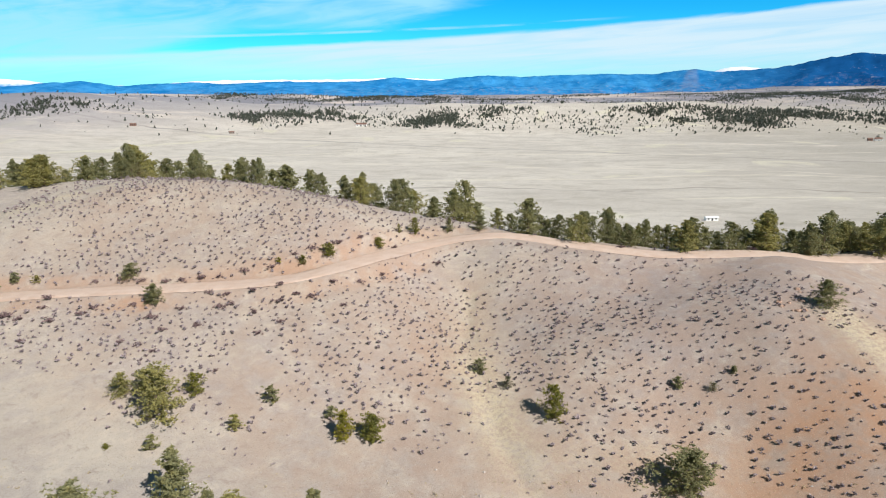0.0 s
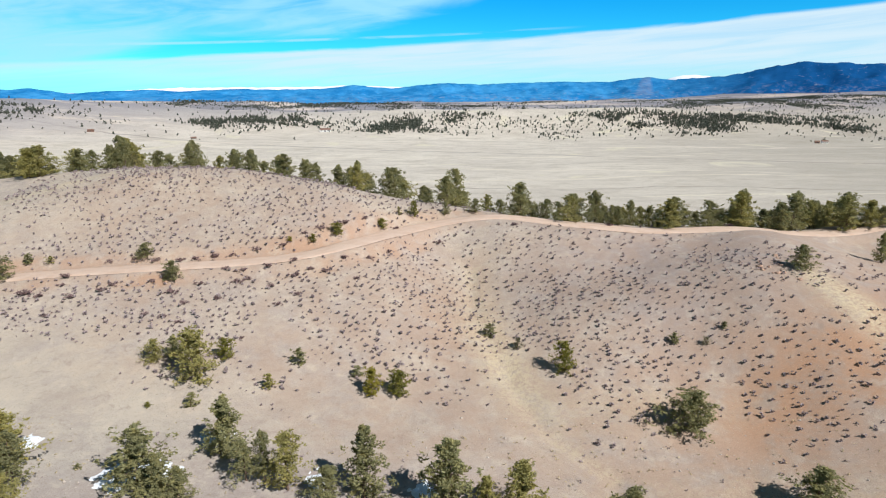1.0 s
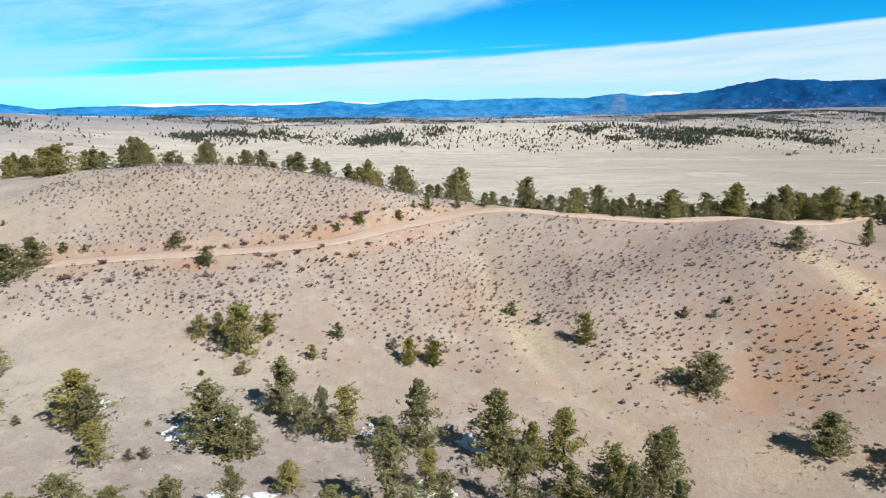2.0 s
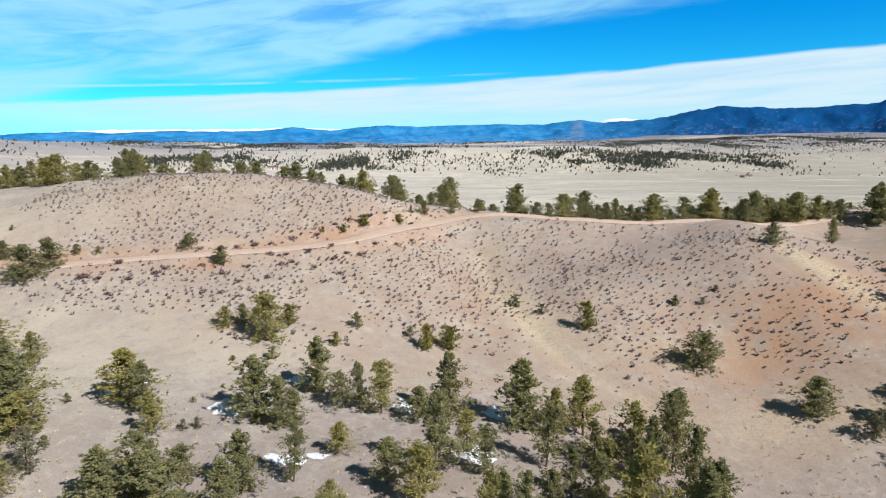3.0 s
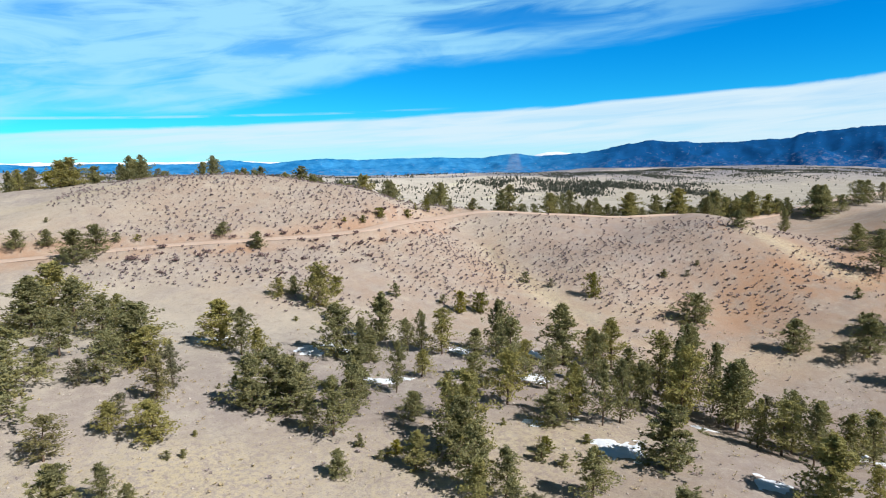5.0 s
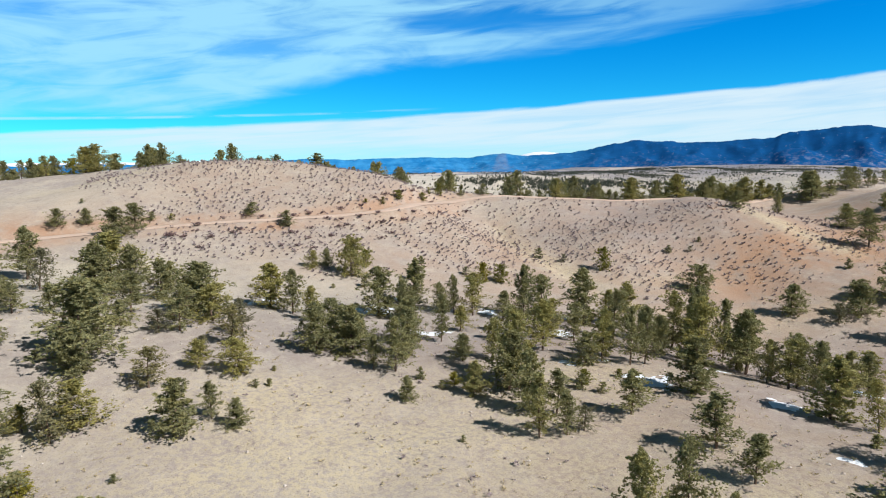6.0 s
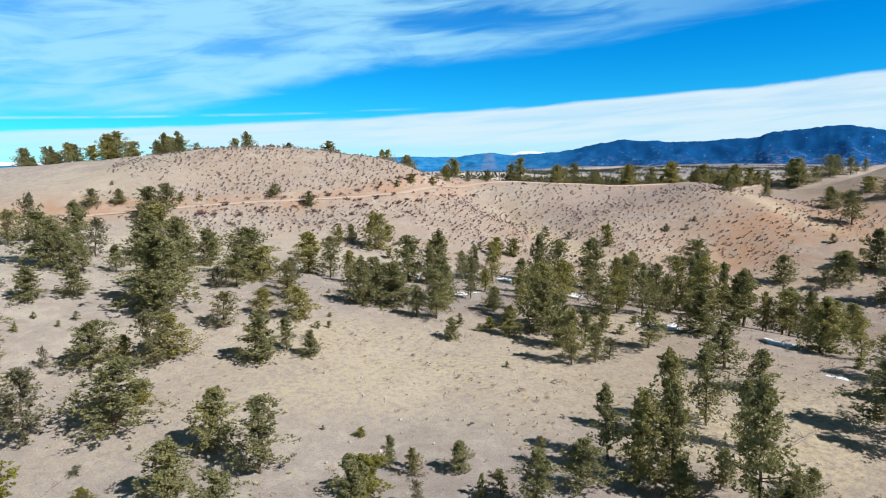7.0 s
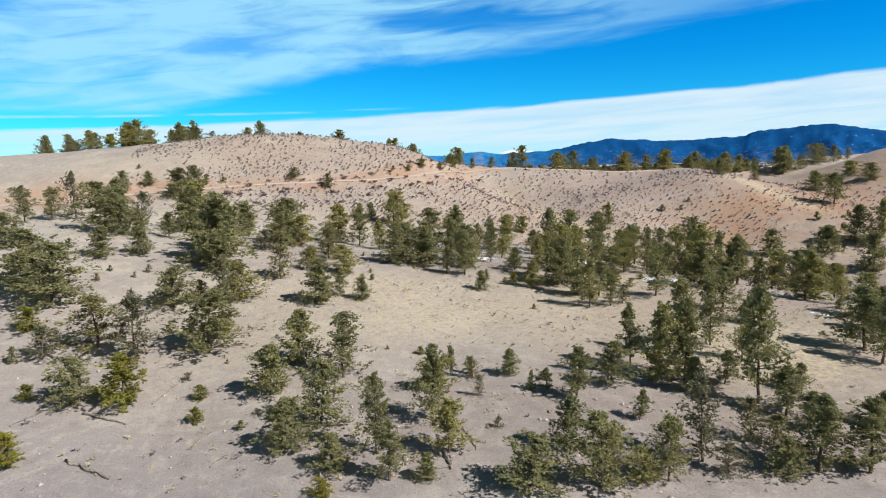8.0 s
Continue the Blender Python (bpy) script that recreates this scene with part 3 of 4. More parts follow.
    x, y = -25 + rad * np.sin(np.radians(A)), rad * np.cos(np.radians(A))
    crest = (r_ridge - r_front) / (r_back - r_front)
    rise = np.where(R < crest, (R / crest) ** 1.7, np.clip(1 - (R - crest) / (1 - crest), 0, 1))
    folds = np.abs(relief(x, y, 170, 51)) * 0.30 + np.abs(relief(x, y, 70, 52)) * 0.12
    edge = 1 + 0.02 * relief(x, y, 60, 53) + 0.015 * relief(x, y, 22, 54)
    z = -4 + tops * rise * (1 - folds * (1 - rise ** 3) * 1.2) * edge
    n = len(az_)
    i = (np.arange(len(rr) - 1)[:, None] * n + np.arange(n - 1)[None]).ravel()
    ob = link_mesh(name, np.stack([x.ravel(), y.ravel(), z.ravel()], 1), np.stack([i, i + 1, i + n + 1, i + n], 1), mat, smooth=True)
    add_attr(ob, "foot", np.clip(1.15 - R * 2.0, 0, 1).ravel())
    add_attr(ob, "scar", (ease(1.5 * np.clip(0.8 - R, 0, 1) + 0.35 - np.abs(A - 20.4), 0.0, 0.3) * ease(R, 0.3, 0.5) * (1 - 0.8 * np.exp(-((A - 21.1 + 1.2 * (R - 0.6)) / 0.15) ** 2))).ravel() if scar else np.zeros(A.size))
    # weight of the paler painted haze, full on the left
    add_attr(ob, "haze_tint", (1 - ease(A, 14, 32)).ravel())
    tagged(ob, label, "mountains", kind="structure")


build_range("backdrop_mountains", RIDGE, 4300, 3300, 4700, MOUNTAIN, "long forested mountain range on the horizon, coloured blue with haze", scar=True)
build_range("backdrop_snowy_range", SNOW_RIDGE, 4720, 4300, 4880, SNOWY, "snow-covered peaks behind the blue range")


# ---- plants ----
def quad_fan(rng, centres, sizes, count, length, width, lift):
    """Narrow triangles spraying out of each centre: tufts of needles or twigs."""
    n = len(centres)
    d = rng.normal(size=(n, count, 3))
    d[..., 2] = np.abs(d[..., 2]) * lift + d[..., 2] * (1 - lift)
    d /= np.linalg.norm(d, axis=-1, keepdims=True)
    s = np.cross(d, rng.normal(size=(n, count, 3)))
    s /= np.linalg.norm(s, axis=-1, keepdims=True) + 1e-9
    ln = (length * rng.uniform(0.6, 1.15, (n, count)) * sizes[:, None])[..., None]
    wd = (width * rng.uniform(0.7, 1.2, (n, count)) * sizes[:, None])[..., None]
    c = centres[:, None]
    root = c + d * ln * 0.05
    v = np.stack([root + s * wd, c + d * ln, root - s * wd], 2).reshape(-1, 3)
    f = np.arange(len(v)).reshape(-1, 3)
    return v, f


def tube(verts, faces, pts, radii, sides=6):
    base = len(verts)
    pts = np.asarray(pts, float)
    ahead = np.gradient(pts, axis=0)
    for p, a, r in zip(pts, ahead, radii):
        a = Vector(a).normalized()
        u = a.orthogonal().normalized()
        w = a.cross(u)
        for k in range(sides):
            t = 2 * math.pi * k / sides
            verts.append(tuple(Vector(p) + (u * math.cos(t) + w * math.sin(t)) * r))
    for i in range(len(pts) - 1):
        for k in range(sides):
            a, b = base + i * sides + k, base + i * sides + (k + 1) % sides
            faces.append((a, b, b + sides, a + sides))
    faces.append(tuple(base + (len(pts) - 1) * sides + k for k in range(sides)))


KINDS = {  # nominal height, crown base, half width, taper, branches, pads a branch, tufts a pad, needles a tuft, needle length, material, label
    "tall": (7.0, 0.14, 0.47, 0.66, 60, 4, 9, 5, 0.24, NEEDLES, "tall ponderosa pine with bare lower trunk and tufted green crown"),
    "dense": (6.0, 0.04, 0.58, 0.70, 74, 4, 9, 5, 0.24, NEEDLES, "thick green pine with foliage down to the ground"),
    "sparse": (5.0, 0.08, 0.57, 0.62, 50, 4, 7, 5, 0.20, GREY_NEEDLES, "thin grey-green pine with gaps in its crown"),
    "bushy": (4.0, 0.03, 0.60, 0.58, 62, 4, 8, 5, 0.20, FRESH_NEEDLES, "low bushy yellow-green pine on the dry slope"),
    "spreading": (4.5, 0.02, 0.66, 0.54, 74, 4, 9, 5, 0.22, NEEDLES, "broad rounded pine spreading over the dry grass"),
    "young": (1.8, 0.03, 0.50, 0.60, 28, 3, 6, 5, 0.16, NEEDLES, "young bushy olive-green pine in dry grass"),
}
TREE_NAMES = {"tall": "tall_pine", "dense": "pine_tree", "sparse": "thin_pine", "bushy": "bushy_pine", "spreading": "spreading_pine", "young": "young_pine"}
VARIANTS = {"tall": 9, "dense": 7, "sparse": 5, "bushy": 4, "spreading": 3, "young": 4}


def make_tree(kind, seed):
    h, low, wide, taper, branches, pads, tufts, needles, length, mat, label = KINDS[kind]
    rng = np.random.default_rng(seed)
    tree = new(TREE_NAMES[kind])
    tagged(tree, label, "pine tree", group="pine trees")
    low = low * rng.uniform(0.6, 1.5)
    wide = wide * rng.uniform(0.88, 1.14)
    taper = taper * rng.uniform(0.85, 1.2)
    bend = np.cumsum(rng.normal(0, 0.05, (9, 2)), 0) * h / 6
    spine = np.c_[bend - bend[0], np.linspace(-0.25, h * 0.95, 9)]
    r0 = 0.019 * h + 0.02
    verts, faces = [], []
    tube(verts, faces, spine, np.linspace(r0, 0.018, 9), 7)
    centres, sizes = [], []
    lean, phase, gap = rng.uniform(0, 6.28), rng.uniform(0, 6.28), rng.uniform(0.2, 0.75)
    for i in range(branches):
        t = (i + rng.uniform(0, 1)) / branches
        f = low + (0.97 - low) * t
        prof = min(1.0, (t + 0.10) / 0.26) ** 0.7 * (1 - t) ** taper + 0.045
        turn = i * 2.39996 + rng.normal(0, 0.5)
        reach = wide * h * prof * min(1.12, rng.uniform(0.45, 1.0) * (1 + 0.22 * math.cos(turn - lean)) * (1 + 0.22 * math.sin(2 * turn + phase + 7 * t)))
        if abs(t - gap) < 0.05 and rng.uniform() < 0.6:
            reach *= 0.5
        root = np.array([np.interp(f * h, spine[:, 2], spine[:, k]) for k in (0, 1)] + [f * h])
        d = np.array([math.cos(turn), math.sin(turn), rng.uniform(-0.2, 0.3) + 0.5 * t])
        tip = root + d * reach
        mid = (root + tip) / 2 + np.array([0, 0, -0.07 * reach])
        if i % 2 == 0:
            tube(verts, faces, [root, mid, tip], [r0 * 0.30 * (1 - 0.6 * t), r0 * 0.2 * (1 - 0.5 * t), 0.008], 4)
        side = np.array([-math.sin(turn), math.cos(turn), 0.0])
        for s in np.linspace(0.32, 1.0, pads):
            if rng.uniform() < 0.14:
                continue
            p = root + (tip - root) * (s + rng.normal(0, 0.05)) + side * rng.normal(0, 0.16) * reach * s + np.array([0, 0, rng.normal(0, 0.022) * h])
            size = (0.018 * h + 0.058 * reach) * rng.uniform(0.7, 1.25)
            for k in range(tufts):
                centres.append(p + np.clip(rng.normal(0, 1, 3), -1.25, 1.25) * size * (1.0, 1.0, 0.8))
                sizes.append(rng.uniform(0.75, 1.2))
    for k in range(7):
        centres.append(spine[-1] + np.array([*rng.normal(0, 0.09, 2), rng.uniform(-0.5, 0.2)]) * h / 6)
        sizes.append(0.8)
    link_mesh("trunk", verts, faces, BARK, tree, smooth=True)
    v, fc = quad_fan(rng, np.array(centres), np.array(sizes), needles, length, length * 0.28, 0.6)
    link_mesh("crown", v, fc, mat, tree)
    return tree


STOCK, planted = {}, random.Random(5)
OVER = {"tall": 1.035, "dense": 1.03, "sparse": 1.05, "bushy": 1.065, "spreading": 1.11, "young": 1.1}  # the leader stands above the nominal height


def plant(kind, places):
    for x, y, h, *broad in places:
        if not STOCK.get(kind):
            STOCK[kind] = [make_tree(kind, 100 + 17 * k + len(kind)) for k in range(VARIANTS[kind])]
            STOCK[kind + " unused"] = list(STOCK[kind])
        s = h / KINDS[kind][0] / OVER[kind]
        m = pose(x, y, height_at(x, y) - 0.05, planted.uniform(-3, 3), planted.uniform(-3, 3), planted.uniform(0, 360))
        wide = s * (broad[0] if broad else planted.uniform(0.9, 1.15))
        m = m @ Matrix.Diagonal((wide, wide, s, 1))
        if STOCK[kind + " unused"]:
            STOCK[kind + " unused"].pop().matrix_basis = m
        else:
            like = planted.choice(STOCK[kind])
            copy_thing(like, m @ Matrix.Diagonal((1 / like.scale.x, 1 / like.scale.y, 1 / like.scale.z, 1)))


# where each stands, its height and how broad it is for its kind
plant("dense", [
    (-73, 155.8, 10.7, 1.21), (-100.5, 154.2, 7.4, 0.86), (-47.1, 153.8, 9.8, 0.7), (-105.2, 149.6, 5.9, 1.14), (-79.7, 146.8, 5.7, 1.4), (-92.2, 143.2, 5.1, 1.4),
    (4.6, 140, 10.4, 0.71), (-8.4, 139.1, 8.3, 1.09), (-51.2, 138.5, 7.5, 0.7), (-67.6, 137.8, 4.2, 1.4), (-83.9, 136.5, 5.8, 1.22), (-16.4, 136.1, 7.8, 0.7),
    (-81.5, 133.6, 6.3, 1.36), (-83.2, 133.1, 5.9, 1.4), (-31.8, 131.6, 5.7, 1.4), (-16.6, 130.5, 5.5, 1.13), (17.2, 127, 8, 0.96), (-2, 126.5, 3.1, 1.4),
    (6.7, 117.6, 2.7, 1.4), (26, 117.4, 6.3, 1.17), (72, 113.6, 5.7, 1.12), (23.4, 111.9, 4.7, 1.4), (56.8, 111.8, 8, 1.06), (41.7, 109.1, 5.8, 1.38),
])
plant("dense", [
    (31.9, 109.1, 3.5, 1.35), (48.7, 109, 5, 1.4), (54, 108.1, 6.7, 1.34), (74.3, 107.7, 6.4, 1.37), (84.1, 107.3, 3.5, 1.4), (80.7, 107.2, 3.7, 1.4),
    (78.4, 107.1, 5, 1.4), (40.2, 106.7, 5.4, 1.4), (60.7, 106.1, 5, 1.34), (86.6, 99.7, 7.8, 1.39), (-46.7, 94.6, 2.5, 1.4), (-79.4, 94.2, 3.2, 1.4),
    (-74.7, 94.2, 2.9, 1.4), (69.5, 91.7, 5, 0.71), (-66.1, 89.6, 4.8, 1.4), (-40.6, 87.9, 2.9, 1.4), (-68.8, 86.8, 5.4, 1.4), (49, 80.4, 3.6, 1.4),
    (71.6, 75.1, 3, 1.4), (-35.1, 71.1, 2.9, 1.11), (-37.4, 70.6, 2.8, 1.19), (64.9, 68.4, 4.3, 1.4), (-64.8, 61.9, 7.8, 1.29), (-57.4, 54.8, 5.1, 1.26),
])
plant("dense", [
    (-65, 54.5, 6.8, 1.37), (-25.1, 54, 6.6, 0.97), (-44.2, 51.1, 5.8, 1.3), (-10.9, 48.2, 7.6, 0.78), (45.1, 48.1, 1.4, 1.4), (-31, 47.5, 6.3, 1.21),
    (-27, 46.5, 3.8, 1.13), (-3, 46.2, 8, 1.04), (31.1, 45.7, 4.8, 1.4), (-28.4, 45.4, 5.4, 0.75), (-74.6, 45.3, 6.4, 1.4), (42.5, 44.6, 3.3, 1.4),
    (-52.2, 44.1, 6.2, 1.3), (-72.7, 43, 5.2, 1.21), (46.3, 42.3, 7, 1.21), (-50.5, 41.9, 4.3, 1.4), (39, 40.9, 4.9, 1.4), (-59.7, 39.8, 2.8, 1.4),
    (-35.6, 35.8, 3, 1.4), (-61.7, 35.8, 5.8, 1.4), (-82.8, 35.4, 4, 1.4), (-38.2, 33.9, 5, 1.16), (-30.2, 33.6, 5.1, 1.01), (-69, 33.1, 3.3, 1.4),
])
plant("dense", [
    (-72.8, 32, 3.5, 1.4), (-0.8, 31.4, 4.7, 0.85), (37.9, 31.3, 6.5, 1.18), (-40.1, 31, 5.1, 1.16), (2.7, 30.6, 5.4, 0.99), (-36.6, 30.4, 5.2, 1.4),
    (-60.9, 29.8, 7.6, 1.25), (-31.3, 29.5, 5.2, 0.83), (8, 29.2, 6.4, 0.82), (-60.5, 26.4, 3.9, 1.4), (-47.5, 25.9, 3.3, 1.4), (-13.9, 24.5, 3.4, 1.34),
    (-78, 23.6, 5.8, 1.4), (-23, 21.2, 6.8, 0.83), (-75, 20, 5.7, 1.39), (-24.2, 19.4, 5.6, 1.08), (-33.4, 19.3, 2.3, 1.2), (-27.6, 19, 3.1, 1.13),
    (-58.8, 18.1, 3.7, 1.4), (-64.4, 17.4, 3.9, 1.4), (-47.2, 15.8, 2.4, 1.18), (-51.6, 15.4, 4.4, 1.29), (-24.1, 15.1, 5.4, 0.88), (-8.5, 15.1, 5.3, 1.4),
])
plant("dense", [
    (0.3, 8.6, 5.6, 1.24), (-61.1, 7.1, 5, 1.34), (-54.8, 2.2, 4.3, 1.07), (-69.8, 1.2, 3.3, 1.3), (-56.9, -1.7, 3.5, 1.3), (-40.3, -4.3, 2, 1.23),
    (-5.5, -5.1, 4.1, 1.15), (-38.3, -5.7, 0.6, 1.4), (-54.2, -7.4, 4.1, 1.04), (-30.7, -8.5, 5.6, 0.78), (-28.8, -8.9, 6, 0.74), (-56.7, -9.6, 3.1, 1.26),
    (-29.7, -10.9, 2.5, 1.15), (-54.3, -12.9, 2.2, 1.4), (-41.6, -15.3, 3.3, 1.03), (-49.8, -15.5, 1.5, 1.4), (-45.1, -18.3, 2.9, 1.4), (-22.2, -18.7, 2.3, 1.4),
    (-41.7, -19.3, 4.1, 0.98), (-39.2, -19.3, 1.9, 1.34), (-31.6, -21.2, 2.2, 1.31), (-28, -21.4, 1.1, 1.4),
])
plant("tall", [
    (-43.3, 153.2, 10.4, 0.7), (-72.5, 151.9, 10, 0.77), (-51.3, 135.3, 5.9, 1.01), (2.3, 130.6, 6.6, 1.02), (31.6, 122.8, 9.4, 0.7), (83.5, 120.5, 8.6, 1.07),
    (69.8, 115.8, 8.4, 1.01), (70.1, 111.9, 5.7, 0.99), (-87.6, 75.7, 5.6, 1.04), (-76.5, 68.3, 7.5, 1.4), (69.8, 68.3, 3.5, 1.4), (-57.3, 60.5, 4.2, 1.31),
    (-61.5, 59.2, 6.4, 1.27), (59.8, 58.7, 6.6, 1.4), (-22, 50.1, 4.3, 1.18), (-20.3, 49.9, 5.4, 0.7), (-18, 48.9, 6, 1.01), (-84.3, 48.9, 4.8, 1.13),
    (-41.6, 47.6, 5.7, 1.01), (-14.3, 47.1, 4, 1.4), (-52.8, 46.4, 5.5, 1.4), (3.5, 45.7, 6.8, 1.18), (-59.4, 45.4, 4.7, 1.4), (0.3, 44.7, 5.8, 0.88),
])
plant("tall", [
    (-66.9, 43.4, 3.4, 1.4), (-39.7, 43, 4.4, 1.13), (-70.1, 42.4, 3.3, 1.4), (11.8, 41.6, 7.8, 1), (-10.3, 40.2, 4.6, 1.01), (49.3, 39.9, 8.1, 1.22),
    (-22.6, 39.7, 3.2, 1.39), (10.6, 39.6, 8.5, 0.71), (2, 39.1, 5, 1), (-3.1, 38.1, 6.6, 0.83), (5.3, 38, 7.5, 0.93), (-53.5, 37.5, 5.1, 1.11),
    (2.8, 37.3, 4, 1.26), (-13.7, 36, 7.9, 0.84), (-9.5, 36, 4.8, 0.95), (6, 35.3, 7.7, 0.73), (-26.3, 34.6, 5.3, 0.77), (-18.5, 33.5, 4.2, 1.28),
    (8.9, 32.7, 7.9, 0.71), (-2.6, 32.5, 4.8, 0.89), (-16.2, 30, 5.6, 1.11), (-25.5, 28.5, 2.2, 1.4), (-9.9, 27.7, 4.5, 1.11), (1.2, 27.4, 8.3, 0.87),
])
plant("tall", [
    (7.7, 27.2, 7.3, 0.96), (-50.8, 27.1, 2.8, 1.4), (-23.1, 26.9, 4.6, 0.94), (-26.2, 26.8, 2.9, 1.4), (-35.3, 26.1, 3.5, 1.08), (6.2, 25.6, 7.4, 1),
    (-11.6, 25.5, 5.6, 0.81), (-33.3, 25.2, 5.4, 0.98), (-7.1, 24.7, 6.3, 0.7), (-9.2, 24, 6.2, 0.72), (7.7, 20, 5.9, 0.95), (3.8, 19.7, 4.7, 0.7),
    (10.2, 19.5, 5.2, 0.99), (15.5, 18.4, 4.6, 1.16), (5.2, 18.3, 5.3, 1.19), (-62.1, 18.2, 2.3, 1.4), (-49.1, 17.6, 3.1, 1.01), (10.8, 16.7, 4.8, 1.17),
    (13.4, 16.4, 4.6, 1.05), (6.5, 16.1, 5.5, 0.86), (-22.1, 14, 3.9, 1.22), (-16.2, 12.3, 3.9, 1.4), (-25.1, 10.6, 5.2, 0.8), (-22.9, 10.3, 3.7, 0.94),
])
plant("tall", [
    (1.4, 5, 4.5, 0.73), (-13.8, 4.9, 4.4, 1.4), (-14.5, 0.1, 3.5, 1.4), (-51.8, -1, 4.9, 1.04), (-2.7, -1.1, 4.4, 1.32), (-44.2, -2.6, 2.2, 0.79),
    (-22.1, -3.5, 6.1, 0.7), (-25.4, -3.9, 6.2, 0.7), (-35.3, -5, 1.8, 0.94), (-31, -5.6, 5, 0.79), (-22.1, -7, 4.8, 0.7), (-34.4, -8.4, 3.3, 1.29),
    (-11.4, -8.4, 5.5, 1.4), (-47.6, -9.5, 5, 0.84), (-37.9, -9.7, 3.5, 1.17), (-26.7, -10.5, 2.5, 1.32), (-12.7, -11, 5.4, 0.96), (-51.7, -12.1, 4.7, 0.7),
    (-22.7, -13, 2, 1.24), (-47.9, -13.5, 3.3, 1.29), (-35.6, -13.5, 2, 1.08), (-26.8, -13.8, 8, 0.7), (-51.6, -14.8, 3.3, 1.09), (-26.5, -15.7, 3.3, 1.39),
])
plant("tall", [
    (-26.6, -17.5, 2.5, 1.4), (-37.9, -19.6, 3.6, 1.02), (-29.9, -21.4, 4.4, 1.2), (-27.6, -22.4, 4.2, 1.14),
])
plant("sparse", [
    (-95.9, 157, 9.1, 0.81), (-63.7, 137.1, 3.1, 1.4), (-84.2, 76.4, 8.2, 0.7), (8, 75.4, 1.6, 1.4), (31.7, 71.2, 1.2, 1.4), (-71.9, 57.7, 5.6, 0.91),
    (-36, 44.7, 1.2, 1.4), (-37.3, 44.4, 1.1, 1.4), (34.3, 40.1, 3.2, 1.4), (-55.4, 36.9, 2.6, 1.4), (-47.2, 36.1, 4.2, 0.95), (-48.1, 33, 4.3, 1.08),
    (-50.9, 30.5, 2, 1.4), (8.3, 24, 4.4, 0.99), (-54.4, 23.6, 3.6, 1.4), (-68.1, 17.8, 1.9, 0.7), (-59.9, 16.5, 4.9, 0.97), (-21.3, 10.7, 2.1, 1.4),
    (-69.6, 10.1, 4.6, 1.4), (-73.4, 9.4, 2.8, 1.4), (-66.6, 7.4, 5.3, 0.94), (-62.5, 2.4, 0.7, 1.4), (-43, -4, 1.7, 0.88), (-57.9, -4.5, 0.5, 1.4),
])
plant("sparse", [
    (-43.6, -6.9, 1.6, 0.75), (-44.2, -11.6, 0.8, 1.2), (-30.8, -17.6, 2.8, 1.11), (-30, -18.4, 2, 1.4), (-35, -18.6, 5.1, 0.73), (-34.6, -20.1, 1.8, 1.27),
])
plant("young", [
    (-7.8, 113.2, 1.7, 0.98), (-77.5, 103.7, 1, 1.4), (-64.1, 94.5, 1.8, 1.4), (-60.8, 94.5, 1.3, 1.4), (4.8, 79.1, 2, 1.3), (28.1, 72.6, 1.6, 1.35),
    (34.6, 72.6, 1.1, 1.4), (-19.9, 70.4, 2.3, 1.13), (-12.9, 68.6, 1.5, 1.38), (-22.8, 65.6, 2.1, 1.15), (-30.6, 61.8, 1.8, 1.25), (-57.3, 60.9, 1.2, 1.37),
    (-53.2, 53.9, 1, 1.4), (49.7, 53.5, 1.8, 1.4), (-37.6, 50.8, 0.7, 1.4), (-49.5, 50, 1.1, 1.4), (-47.9, 40.6, 1.2, 1.4), (-43.2, 36.3, 0.6, 1.4),
    (-76.7, 35.7, 1.2, 1.4), (-64.7, 30.2, 1, 1.4), (-71.4, 28, 0.7, 1.4), (-67.6, 26.9, 0.9, 1.07), (-44.3, 26.3, 0.6, 1.4), (-68.8, 25.7, 0.7, 1.08),
])
plant("young", [
    (-72.2, 25.3, 0.9, 1.36), (-18.3, 25.2, 0.8, 1.21), (-31.4, 23.1, 1.3, 1.21), (-44.8, 23, 0.8, 1.28), (-45.9, 22.8, 0.8, 1.29), (-30, 21, 0.9, 1.19),
    (-17.5, 18.5, 1.6, 1.4), (-16.2, 17.2, 1.1, 1.4), (-64.4, 11.7, 1.1, 0.97), (-31, 11.2, 0.6, 1.36), (-54.6, 10.2, 0.7, 1.4), (-75.4, 9.4, 1.4, 1.17),
    (-59.8, 4.3, 0.4, 1.4), (-47.6, 3.2, 0.4, 1.4), (-2.1, 2.2, 1.2, 1.4), (-42.9, -3, 1.4, 0.94), (-59, -6.2, 0.7, 1.4), (-40, -7.4, 1.5, 0.79),
    (-38.9, -7.4, 1.5, 1.06),
])
